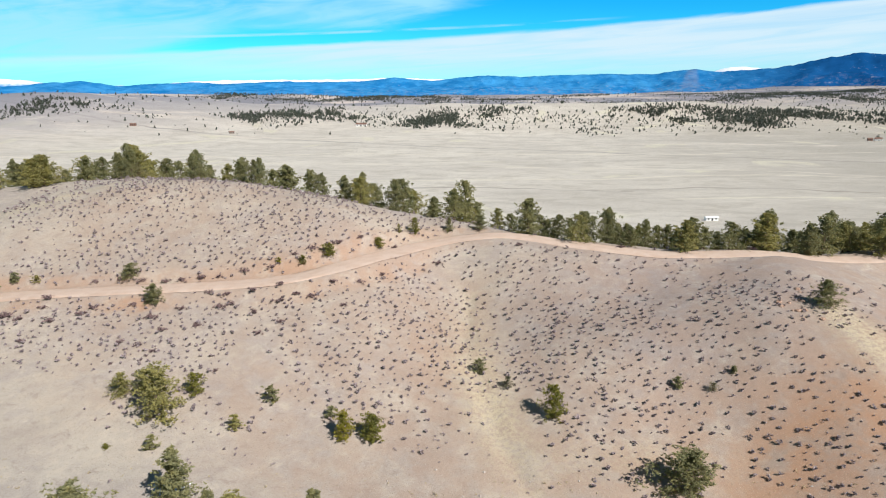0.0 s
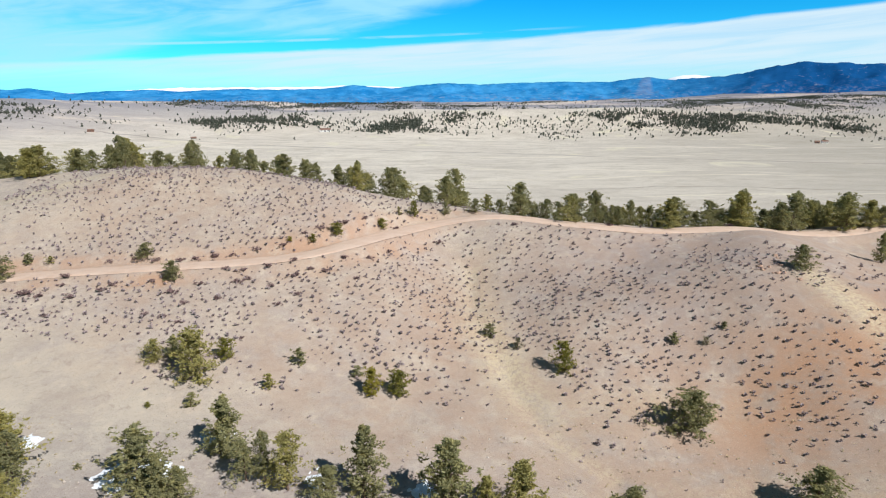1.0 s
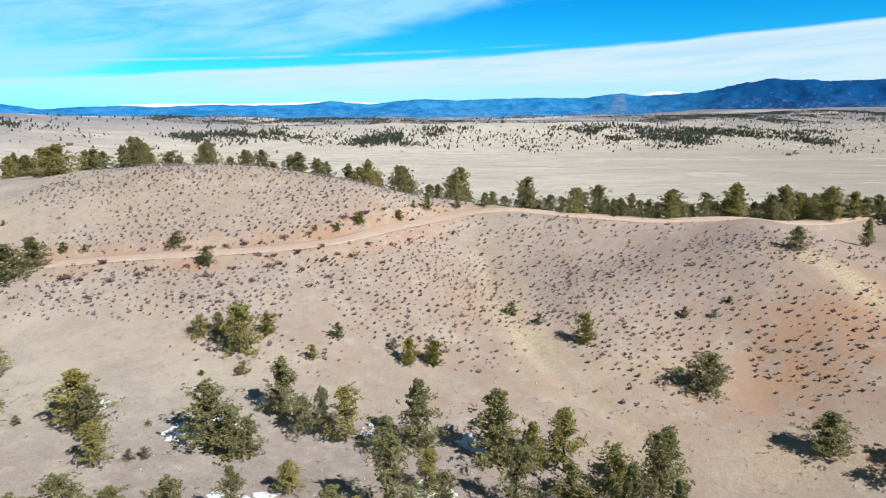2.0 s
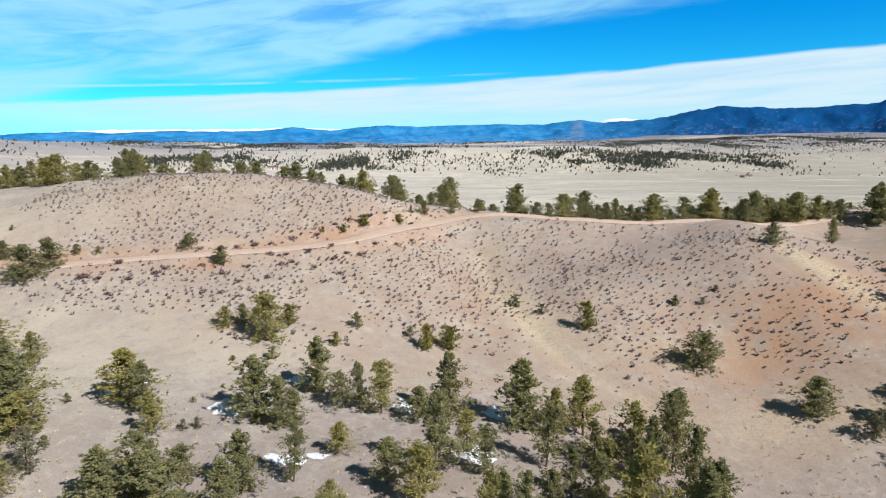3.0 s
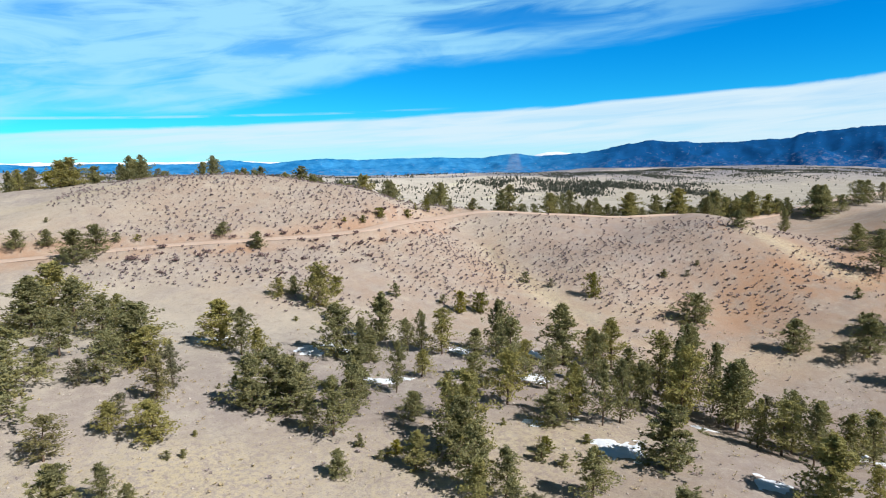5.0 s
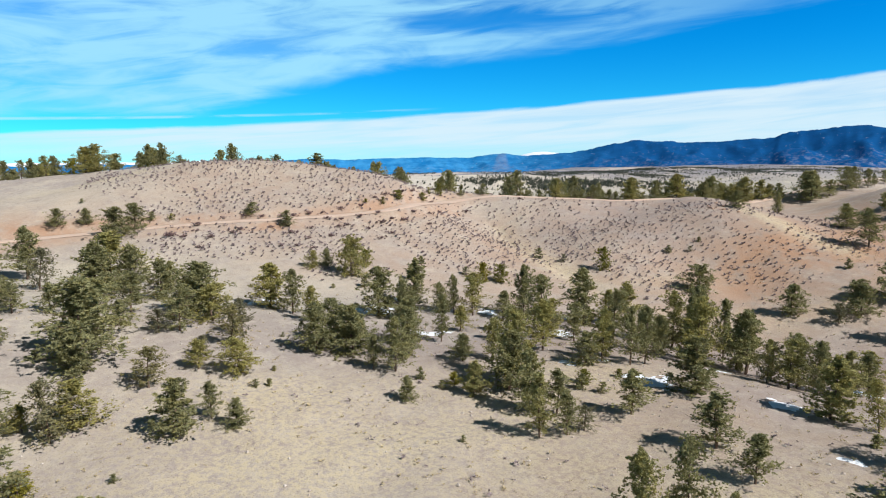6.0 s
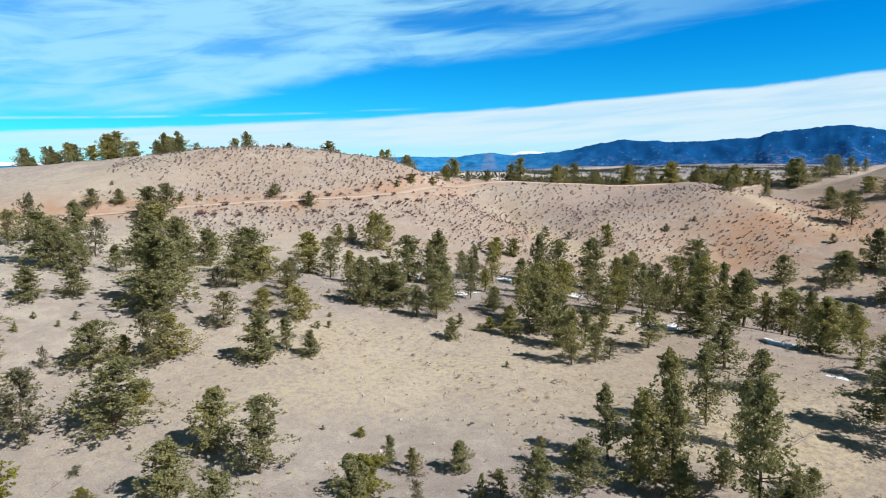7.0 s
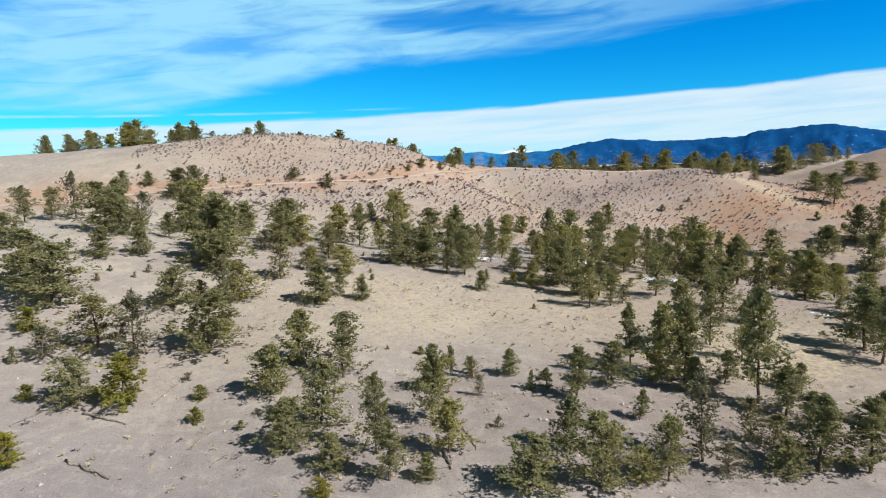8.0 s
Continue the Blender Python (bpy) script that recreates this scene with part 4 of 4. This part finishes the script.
plant("bushy", [
    (-89.2, 147.3, 5.4, 1.22), (-4.9, 114.6, 2.9, 0.89), (-10.8, 107.2, 1.9, 1.4), (-17.8, 99.2, 2, 1.4), (-21.4, 97, 1.4, 1.22), (-24.9, 96.6, 0.9, 1.4),
    (-28.9, 70.7, 2.9, 0.97), (12.9, 69.1, 4.2, 0.82), (-7.9, 65.5, 3.2, 1.12), (-11, 65.3, 3.4, 0.92), (-35.2, 61.8, 0.7, 1.4), (-28.6, 21.6, 1.3, 1.4),
    (-12.6, 20.5, 0.9, 1.38), (-16.7, 19.5, 1.5, 1.4), (-75.7, 14.9, 2.2, 1.38), (-60.1, 10.5, 1.7, 1.4), (-72.7, 2.6, 1.2, 1.4), (-45.2, 1.9, 0.7, 1.4),
    (-66.3, -0.1, 3.8, 1.14), (-61.5, -0.8, 1.1, 1.4), (-61.7, -3.9, 1.1, 1.4), (-46.2, -4.9, 2.5, 1.33), (-71.7, -6, 2.1, 1.21), (-22.7, -12, 1.1, 1.4),
])
plant("bushy", [
    (-55.1, -14.9, 1, 1.4),
])
plant("spreading", [
    (78.3, 71.5, 3.6, 1.4), (-31.9, 67.2, 6.4, 0.85), (77.2, 65.5, 4.1, 1.28), (24.7, 58.8, 4.7, 1.33),
])
# on the ridge and beyond
plant("dense", [
    (-97.7, 168.8, 7.6), (-87.2, 160.4, 8.8), (-74.6, 150.9, 7.3), (-69.4, 150.9, 8.1), (-65.6, 155.3, 7.4), (-54.7, 145, 7.4), (-51.3, 155.9, 8.2), (-44.8, 145.9, 8),
    (-35, 146.1, 9.1), (-28.4, 139.9, 7.7), (-14.7, 143.1, 7.7), (-9.8, 135.5, 7.1), (-2.4, 148.1, 7.7), (2.3, 138.8, 7.8), (11.3, 135.6, 5.2), (-21.2, 141.3, 8.1),
    (-108.3, 165.5, 8.5), (14.3, 135.1, 5), (4.7, 150.8, 7.5), (-41, 157.1, 9.1), (-60.3, 162, 8.4), (-69, 166.3, 8.4), (-73.9, 166.2, 9.1), (-89.2, 168.1, 8.7),
    (-105, 176, 8.7), (1.1, 116.6, 2.8), (88.9, 103.3, 6.555), (104.4, 104.4, 5.7), (101.4, 103.6, 6.175), (15.3, 116.5, 6.365), (23, 128.1, 6.175), (29, 113.4, 6.08),
])
plant("dense", [
    (33.8, 118.5, 5.7), (35.9, 113.9, 5.415), (39.4, 118.2, 6.08), (41.5, 118.2, 6.365), (47.6, 116.6, 5.985), (63.1, 116.9, 6.27), (64.2, 112.7, 6.08), (65.1, 109.7, 7.125),
    (74.2, 117.5, 6.27), (79.5, 117.8, 6.175), (24.5, 124.1, 5.415), (56, 115, 6.27), (32.4, 119, 5.605), (36.3, 119.7, 5.985), (42.8, 117.3, 5.795), (50.1, 116.2, 5.51),
    (53, 114.9, 5.51), (65.7, 118.6, 6.175), (68.2, 117.6, 6.175), (80, 123.9, 6.365), (21.4, 131.7, 5.225), (74.2, 113.8, 5.415), (78.3, 113.6, 5.7), (88.6, 120.7, 5.415),
    (98, 125.3, 5.51), (106.1, 130.3, 4.75), (110.9, 130.1, 4.75), (102.6, 117.4, 5.51), (117.9, 129.7, 3.8), (122, 129.9, 3.705), (93.4, 100.6, 4.275),
])
plant("spreading", [
    (-100.3, 157.4, 7.3),
])
plant("tall", [
    (-102.5, 137.1, 4.5), (-97.2, 136.7, 4.4), (-92.1, 136.2, 4.9), (-82.3, 159.4, 8.3), (-68.7, 145.3, 8), (-64.1, 160.8, 8.6), (-55.7, 158.9, 7.9), (-40.6, 142, 8.3),
    (-19.1, 143.8, 8.5), (-6.3, 149.4, 9.1), (7.5, 153.3, 8.9), (-26, 141.2, 7.9), (-100.2, 161.4, 7.4), (90.3, 102, 5.51), (110.7, 103.6, 3.42), (107.8, 102.8, 5.13),
    (116.5, 105.8, 3.8), (54.6, 116.1, 6.175), (78.3, 119.7, 5.795), (20.3, 132.3, 6.08), (46.9, 118.4, 5.985), (72.1, 117.4, 5.985),
])
plant("young", [
    (81.5, 103.9, 3.04),
])


# low brush on the slopes
def scatter(seed, count, x0, x1, y0, y1, share, clear=4.0):
    """Places strewn where share(x, y) is high, off the road."""
    rng = np.random.default_rng(seed)
    x, y = rng.uniform(x0, x1, count), rng.uniform(y0, y1, count)
    keep = rng.uniform(0, 1, count) < share(x, y)
    x, y = x[keep], y[keep]
    if clear:
        d = np.full(x.shape, 99.0)
        by = (y > 60) & (y < 155)
        if by.any():
            d[by] = road_near(x[by], y[by])[0]
        x, y = x[d > clear], y[d > clear]
    return x, y


def thinned(x, y, gap):
    """Drops places that crowd one another."""
    kept, cells = [], {}
    for i, (a, b) in enumerate(zip(x, y)):
        c = (int(a // gap), int(b // gap))
        if any((a - x[j]) ** 2 + (b - y[j]) ** 2 < gap * gap for u in (-1, 0, 1) for v in (-1, 0, 1) for j in cells.get((c[0] + u, c[1] + v), ())):
            continue
        cells.setdefault(c, []).append(i)
        kept.append(i)
    return x[kept], y[kept]


def brush_share(x, y):
    z = swells([(-42, 122, 30, 16, 0, 1.0), (-25, 105, 16, 8, 0, 0.8), (-12, 79, 20, 8, 0, 1.5), (-30, 83, 20, 6, 0, 1.5), (-45, 86, 9, 3, 0, 0.8), (2, 92, 9, 12, 0, 0.6), (25, 84, 14, 14, 0, 1.0), (48, 72, 16, 14, -20, 0.6),
                (60, 62, 14, 8, -20, 0.5), (-38, 98.5, 24, 1.8, 0, 1.0)], x, y)
    return np.clip(z * (0.7 + 0.8 * relief(x, y, 8, 61)) - 0.12, 0, 1)


def clumps(name, x, y, size_range, mat, label, category, seed, blades=48, spread=0.5, lift=0.9, length=0.5, width=0.11):
    rng = np.random.default_rng(seed)
    z = ground_height(x, y)
    size = rng.uniform(0, 1, len(x)) ** 1.6 * (size_range[1] - size_range[0]) + size_range[0]
    k = 4
    c = np.repeat(np.stack([x, y, z], 1), k, 0) + np.c_[rng.normal(0, spread * 0.5, (len(x) * k, 2)) * np.repeat(size, k)[:, None], np.zeros(len(x) * k)]
    c[:, 2] += rng.uniform(0.05, 0.5, len(c)) * np.repeat(size, k)
    v, f = quad_fan(rng, c, np.repeat(size, k), blades // k, length, width, lift)
    ob = link_mesh(name, v, f, mat)
    return tagged(ob, label, category, kind="stuff")


bx, by_ = scatter(11, 46000, -80, 85, 52, 150, brush_share, 2.6)
bx, by_ = thinned(bx, by_, 0.78)
clumps("sagebrush", bx, by_, (0.30, 0.92), BRUSH, "low grey-brown sagebrush clumps dotted over the hillsides", "brush", 12, blades=48, spread=0.30, lift=0.95, length=0.36, width=0.115)


def tuft_share(x, y):
    return np.clip(0.35 + 0.6 * relief(x, y, 9, 71), 0, 1)


gx_, gy_ = scatter(13, 12000, -95, 60, -40, 60, tuft_share)
clumps("dry_grass", gx_, gy_, (0.18, 0.42), STRAW, "pale dry grass tufts over the meadow", "grass", 14, blades=12)
wx_, wy_ = scatter(17, 1500, -95, 60, -40, 66, tuft_share)
clumps("dead_weeds", wx_, wy_, (0.2, 0.55), BRUSH, "small dark dead weeds dotted over the meadow", "weeds", 18, blades=20)


def build_stones():
    x, y = scatter(19, 9000, -95, 50, -40, 62, lambda a, c: np.clip(0.5 + 0.8 * relief(a, c, 13, 73), 0, 1))
    rng = np.random.default_rng(20)
    z = ground_height(x, y)
    r = 0.05 + 0.16 * rng.uniform(0, 1, len(x)) ** 3
    shape = np.array([(1, 0, 0), (0.2, 0.9, 0.1), (-1, 0.2, 0), (0, -1, 0.1), (0.1, 0.1, 0.7), (0, 0, -0.5)])
    v = shape[None] * r[:, None, None] * rng.uniform(0.6, 1.3, (len(x), 6, 3)) + np.stack([x, y, z + 0.02], 1)[:, None]
    tri = np.array([(0, 1, 4), (1, 2, 4), (2, 3, 4), (3, 0, 4), (1, 0, 5), (2, 1, 5), (3, 2, 5), (0, 3, 5)])
    f = (tri[None] + (np.arange(len(x)) * 6)[:, None, None]).reshape(-1, 3)
    tagged(link_mesh("stones", v.reshape(-1, 3), f, STONE), "pale stones strewn over the dry meadow", "stones", kind="stuff")


build_stones()


# bare shrubs along the road
def make_shrub(seed):
    rng = np.random.default_rng(seed)
    c = np.c_[rng.normal(0, 0.32, (16, 2)), rng.uniform(0.05, 0.45, 16)]
    v, f = quad_fan(rng, c, np.ones(16), 16, 0.42, 0.05, 0.85)
    return tagged(link_mesh("shrub", v, f, PURPLE_BRUSH), "bare purple-brown shrub on the bank beside the road", "shrub", group="shrubs along the road")


# first group and second group along the road
upper_shrubs = [(-60, 85.4, 1.5), (-58, 84.8, 1.0), (-55.8, 88.8, 1.0), (-56, 87.3, 0.8), (-53.4, 84.4, 1.1), (-49.7, 85.8, 1.0), (-48.5, 86.9, 0.9), (-41.8, 79.9, 0.8), (-36.8, 77.8, 0.7),
                (-54.8, 80.2, 0.7), (-39.3, 79.2, 0.7), (-39.6, 84.8, 1.1), (-41.2, 75.7, 0.5), (-33.3, 89.4, 0.8), (-30.8, 89.2, 0.8), (-23.5, 90.6, 0.9), (-20.9, 89.9, 0.9), (-23.1, 88.5, 1.0),
                (-27, 89.8, 0.9), (-36.5, 86.8, 0.9), (-29.6, 87.9, 0.9), (-41.2, 94.3, 1.0), (-38.8, 94.4, 1.0), (-36, 94.8, 1.1), (-33.5, 95, 0.9), (-48.1, 94.4, 0.9)]
lower_shrubs = [(-52, 94.2, 0.8), (-31, 87.2, 1.0), (-28, 74.9, 0.6), (-30, 95.6, 1.0), (-26, 96, 0.9), (-45, 94.2, 1.0), (13, 109, 0.9), (30, 108, 0.9), (52, 107.5, 1.1),
                (-1, 106.5, 1.0), (-26, 86.2, 0.9), (-22, 84.5, 0.8), (-18.5, 89.5, 1.0), (-16, 92.5, 0.9), (-14, 88, 0.8), (-33, 83.4, 0.9), (-43.5, 87.6, 0.8), (-12.2, 94, 0.9),
                (-9.5, 98, 0.9), (-20.5, 99.5, 1.0), (-16.8, 101.6, 1.1), (-13.6, 105.2, 0.9), (-22.8, 98.2, 0.8), (-8.4, 109.4, 0.9), (-37.2, 82.2, 0.8), (-24.6, 82, 0.8)]
shrub_stock = [make_shrub(300 + k) for k in range(4)]
for k, (x, y, s) in enumerate(upper_shrubs + lower_shrubs):
    m = pose(x, y, height_at(x, y), 0, 0, 67 * k) @ Matrix.Diagonal((s, s, s * 0.9, 1))
    if k < 4:
        shrub_stock[k].matrix_basis = m
    else:
        like = shrub_stock[k % 4]
        copy_thing(like, m @ Matrix.Diagonal((1 / like.scale.x, 1 / like.scale.y, 1 / like.scale.z, 1)))


# old snow in the shade of the pines
def snow_patch(x, y, rx, ry, turn, seed):
    u, v_ = np.meshgrid(np.linspace(-1.15, 1.15, 30), np.linspace(-1.15, 1.15, 30))
    c, s = math.cos(radians(turn)), math.sin(radians(turn))
    px, py = x + c * u * rx - s * v_ * ry, y + s * u * rx + c * v_ * ry
    thick = 1 - np.hypot(u, v_) + 0.55 * relief(px + seed * 31, py, 0.9, 91) + 0.3 * relief(px, py + seed * 17, 0.4, 92)
    z = ground_height(px.ravel(), py.ravel()).reshape(px.shape) + np.clip(thick, -0.2, 0.6) * 0.14 - 0.01
    n = 30
    faces = [(j * n + i, j * n + i + 1, (j + 1) * n + i + 1, (j + 1) * n + i) for j in range(n - 1) for i in range(n - 1) if thick[j:j + 2, i:i + 2].max() > -0.05]
    ob = link_mesh("snow_patch", np.stack([px.ravel(), py.ravel(), z.ravel()], 1), faces, SNOW, smooth=True)
    tagged(ob, "patch of old snow in the shade of the pines", "snow", group="snow patches")


for k, (x, y, rx, ry, turn) in enumerate((
        (-33.8, 49.5, 1.7, 2.2, 0), (-30.6, 50.7, 1.9, 2.2, -2), (-46.3, 53.2, 0.8, 1.4, 9), (-15, 50.3, 1.3, 1.9, -14), (-5.2, 49.6, 1.3, 1.7, -21), (-9.7, 39.9, 2, 2.2, -20),
        (-27.2, 38.7, 1.8, 1, -6), (-24.4, 39.3, 1, 0.7, -8), (-15.6, 25.4, 1.1, 0.9, -19), (-11, 25.8, 0.7, 0.6, -24), (-11.4, 19.4, 1.2, 1.6, -26), (-9.5, 19.2, 1.4, 1.9, -28),
        (2.5, 25.3, 1.3, 0.9, -35), (15.1, 19.8, 0.9, 1, -47), (-10.2, 18.1, 1.2, 2.2, -34), (-1.7, 11.7, 1.8, 1.5, -44), (-5.8, 0.8, 1, 0.6, -48), (14.4, 17.9, 1.5, 1, -49),
        (-44.2, 55, 0.9, 1.7, 0), (-26.4, 56.5, 1.4, 1.2, 4))):
    snow_patch(x, y, rx * 1.1, ry * 0.9, turn, k)


def fallen_log(x0, y0, x1, y1, r, seed):
    rng = np.random.default_rng(seed)
    t = np.linspace(0, 1, 9)
    px, py = x0 + (x1 - x0) * t + rng.normal(0, 0.04, 9), y0 + (y1 - y0) * t + rng.normal(0, 0.04, 9)
    pts = np.stack([px, py, ground_height(px, py) + r * 0.8], 1)
    verts, faces = [], []
    tube(verts, faces, pts, np.linspace(r, r * 0.45, 9), 8)
    faces.append(tuple(range(7, -1, -1)))
    for k in range(5):
        i = rng.integers(2, 8)
        tip = pts[i] + np.array([*rng.normal(0, 0.3, 2), rng.uniform(0.1, 0.35)])
        tube(verts, faces, [pts[i], (pts[i] + tip) / 2, tip], [r * 0.3, r * 0.2, 0.01], 4)
    tagged(link_mesh("fallen_log", verts, faces, DEADWOOD, smooth=True), "weathered grey fallen log lying on the meadow", "log", group="fallen logs")


for k, (x0, y0, x1, y1, r) in enumerate((
        (-68.5, -6.3, -65.8, -9.1, 0.1), (-68.7, -0.6, -65.9, -2.8, 0.09), (-72.8, -0.9, -71, 0.6, 0.06), (-64.6, -0.6, -63.1, 2.1, 0.05), (-62, -7.3, -60.8, -5.8, 0.05),
        (-60.7, -9.7, -59.6, -8.8, 0.05), (-19.5, -8, -15.6, -6.7, 0.11), (-48.1, -13.2, -48.3, -15.2, 0.1), (-46.1, -10.9, -46.3, -13.8, 0.05))):
    fallen_log(x0, y0, x1, y1, r, 400 + k)


# broken rock at the brow of the knoll
def boulder(x, y, r, seed):
    rng = np.random.default_rng(seed)
    bm = bmesh.new()
    bmesh.ops.create_icosphere(bm, subdivisions=2, radius=r)
    for w in bm.verts:
        n = noise.noise(w.co * (1.4 / r) + Vector((seed, 0, 0))) * 0.4 + 1
        w.co = Vector((w.co.x * n * 1.2, w.co.y * n, max(w.co.z * n * 0.7, -0.3 * r)))
    me = bpy.data.meshes.new("boulder")
    bm.to_mesh(me)
    bm.free()
    me.materials.append(ROCK)
    ob = new("boulder", me)
    ob.matrix_basis = pose(x, y, height_at(x, y) + 0.1 * r, 0, 0, rng.uniform(0, 360))
    tagged(ob, "reddish weathered boulder at the brow of the slope", "boulder", group="boulders on the knoll")


for k in range(16):
    a = random.Random(500 + k)
    boulder(46 + a.gauss(0, 1.6), 81.5 + a.gauss(0, 1.8), a.uniform(0.12, 0.42), 500 + k)


# buildings far out on the plain
def box(bm, x0, x1, y0, y1, z0, z1):
    vs = [bm.verts.new(p) for p in ((x0, y0, z0), (x1, y0, z0), (x1, y1, z0), (x0, y1, z0), (x0, y0, z1), (x1, y0, z1), (x1, y1, z1), (x0, y1, z1))]
    for q in ((3, 2, 1, 0), (4, 5, 6, 7), (0, 1, 5, 4), (1, 2, 6, 5), (2, 3, 7, 6), (3, 0, 4, 7)):
        bm.faces.new([vs[i] for i in q])


def far_house(x, y, w, d, h, turn, walls, roofing, label):
    house = new("house")
    house.matrix_basis = pose(x, y, height_at(x, y) - 0.1, 0, 0, turn)
    tagged(house, label, "house", group="houses on the plain")
    bm = bmesh.new()
    box(bm, -w / 2, w / 2, -d / 2, d / 2, 0, h)
    part("wall", bm, walls, house)
    bm = bmesh.new()
    e = 0.3
    vs = [bm.verts.new(p) for p in ((-w / 2 - e, -d / 2 - e, h), (w / 2 + e, -d / 2 - e, h), (w / 2 + e, d / 2 + e, h), (-w / 2 - e, d / 2 + e, h), (-w / 2 - e, 0, h + d * 0.32), (w / 2 + e, 0, h + d * 0.32))]
    for q in ((0, 1, 5, 4), (2, 3, 4, 5), (1, 2, 5), (3, 0, 4), (3, 2, 1, 0)):
        bm.faces.new([vs[i] for i in q])
    part("roof", bm, roofing, house)
    for k in range(3):
        bm = bmesh.new()
        c = (k - 1) * w * 0.3
        box(bm, c - w * 0.06, c + w * 0.06, -d / 2 - 0.04, -d / 2 + 0.02, h * (0.45 if k != 1 else 0.02), h * 0.82)
        part("window" if k != 1 else "door", bm, DARK_GLASS, house)


far_house(120, 289, 5.6, 2.0, 1.5, 4, WHITE_PAINT, WHITE_PAINT, "small white mobile home standing alone on the plain")
far_house(-393, 848, 7, 4.5, 2.2, 10, DARK_ROOF, DARK_ROOF, "dark brown cabin at the foot of a low hill")
far_house(-111, 907, 14, 7, 2.6, 0, WHITE_PAINT, DARK_ROOF, "long pale house below the pine-dotted hills")
far_house(-260, 820, 6, 4, 1.8, 30, DEADWOOD, DARK_ROOF, "weathered grey shed out on the plain")
far_house(506, 773, 7, 5, 2.4, -20, WHITE_PAINT, DARK_ROOF, "white cottage at the edge of the plain")
far_house(497, 774, 5, 4, 2.2, -20, DARK_ROOF, DARK_ROOF, "small brown shed beside a white cottage")


GROVES = [(71, 979, 37, 44, 0, 0.9), (130, 988, 31, 30, 0, 1.2), (155, 985, 21, 16, 0, 1.3), (204, 939, 23, 44, 0, 1.2), (209, 890, 16, 22, 0, 1.3), (284, 979, 35, 25, 0, 1.6), (340, 969, 35, 37, 0, 1.7), (397, 965, 36, 42, 0, 1.7),
          (444, 957, 22, 29, 0, 1.4), (523, 1014, 35, 24, 0, 1.4), (580, 1004, 40, 15, 0, 1), (679, 1063, 43, 40, 0, 1), (667, 969, 20, 21, 0, 1.3), (157, 1817, 113, 52, 0, 1), (421, 1975, 83, 28, 0, 0.7), (900, 1750, 400, 110, 0, 0.45),
          (-536, 926, 33, 39, 0, 0.7), (-526, 882, 28, 18, 0, 0.6), (-506, 956, 30, 20, 0, 0.9), (-463, 962, 22, 14, 0, 0.8), (-400, 914, 14, 12, 0, 0.9), (-600, 1760, 90, 60, 0, 0.6), (-486, 1784, 89, 57, 0, 1.4), (-290, 1820, 110, 60, 0, 1.4),
          (-73, 1828, 113, 57, 0, 1.4), (-279, 952, 20, 17, 0, 1), (-232, 954, 30, 49, 0, 1.2), (-177, 1003, 39, 46, 0, 0.7), (-90, 975, 34, 37, 0, 1.2), (-33, 965, 33, 34, 0, 1.1), (13, 979, 24, 44, 0, 0.9), (1500, 2000, 500, 250, 0, 0.8),
          (1004, 1803, 128, 165, 0, 0.35), (1302, 2023, 132, 320, 0, 0.5)]


def far_share(x, y):
    knots = ease(relief(x, y, 95, 81) + 0.7 * relief(x, y, 34, 84) + 0.35 * relief(x, y, 13, 85), -0.04, 0.30)
    z = np.clip(swells(GROVES, x, y) - 0.08, 0, 1.0) * (0.06 + 0.5 * knots)
    return np.clip(z + 0.004 * ease(np.hypot(x, y), 800, 1000), 0, 1) * ease(np.hypot(x, y), 700, 880)


def build_far_woods():
    (ax, ay), (bx, by) = scatter(15, 150000, -760, 900, 780, 1180, far_share, clear=0), scatter(25, 480000, -1000, 2300, 1180, 2900, far_share, clear=0)
    fx, fy = np.r_[ax, bx], np.r_[ay, by]
    fz = ground_height(fx, fy)
    rng = np.random.default_rng(16)
    h = 1.3 + 3.4 * rng.uniform(0, 1, len(fx)) ** 1.3
    c = np.repeat(np.stack([fx, fy, fz], 1), 3, 0)
    frac = np.tile([0.16, 0.48, 0.8], len(fx))
    c[:, 2] += frac * np.repeat(h, 3)
    c[:, :2] += rng.normal(0, 0.4, (len(c), 2))
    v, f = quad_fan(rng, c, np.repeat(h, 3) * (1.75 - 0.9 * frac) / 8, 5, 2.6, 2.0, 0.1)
    tagged(link_mesh("far_pines", v, f, HAZED_NEEDLES), "scattered dark pines on the far low hills", "woods", kind="stuff")


build_far_woods()
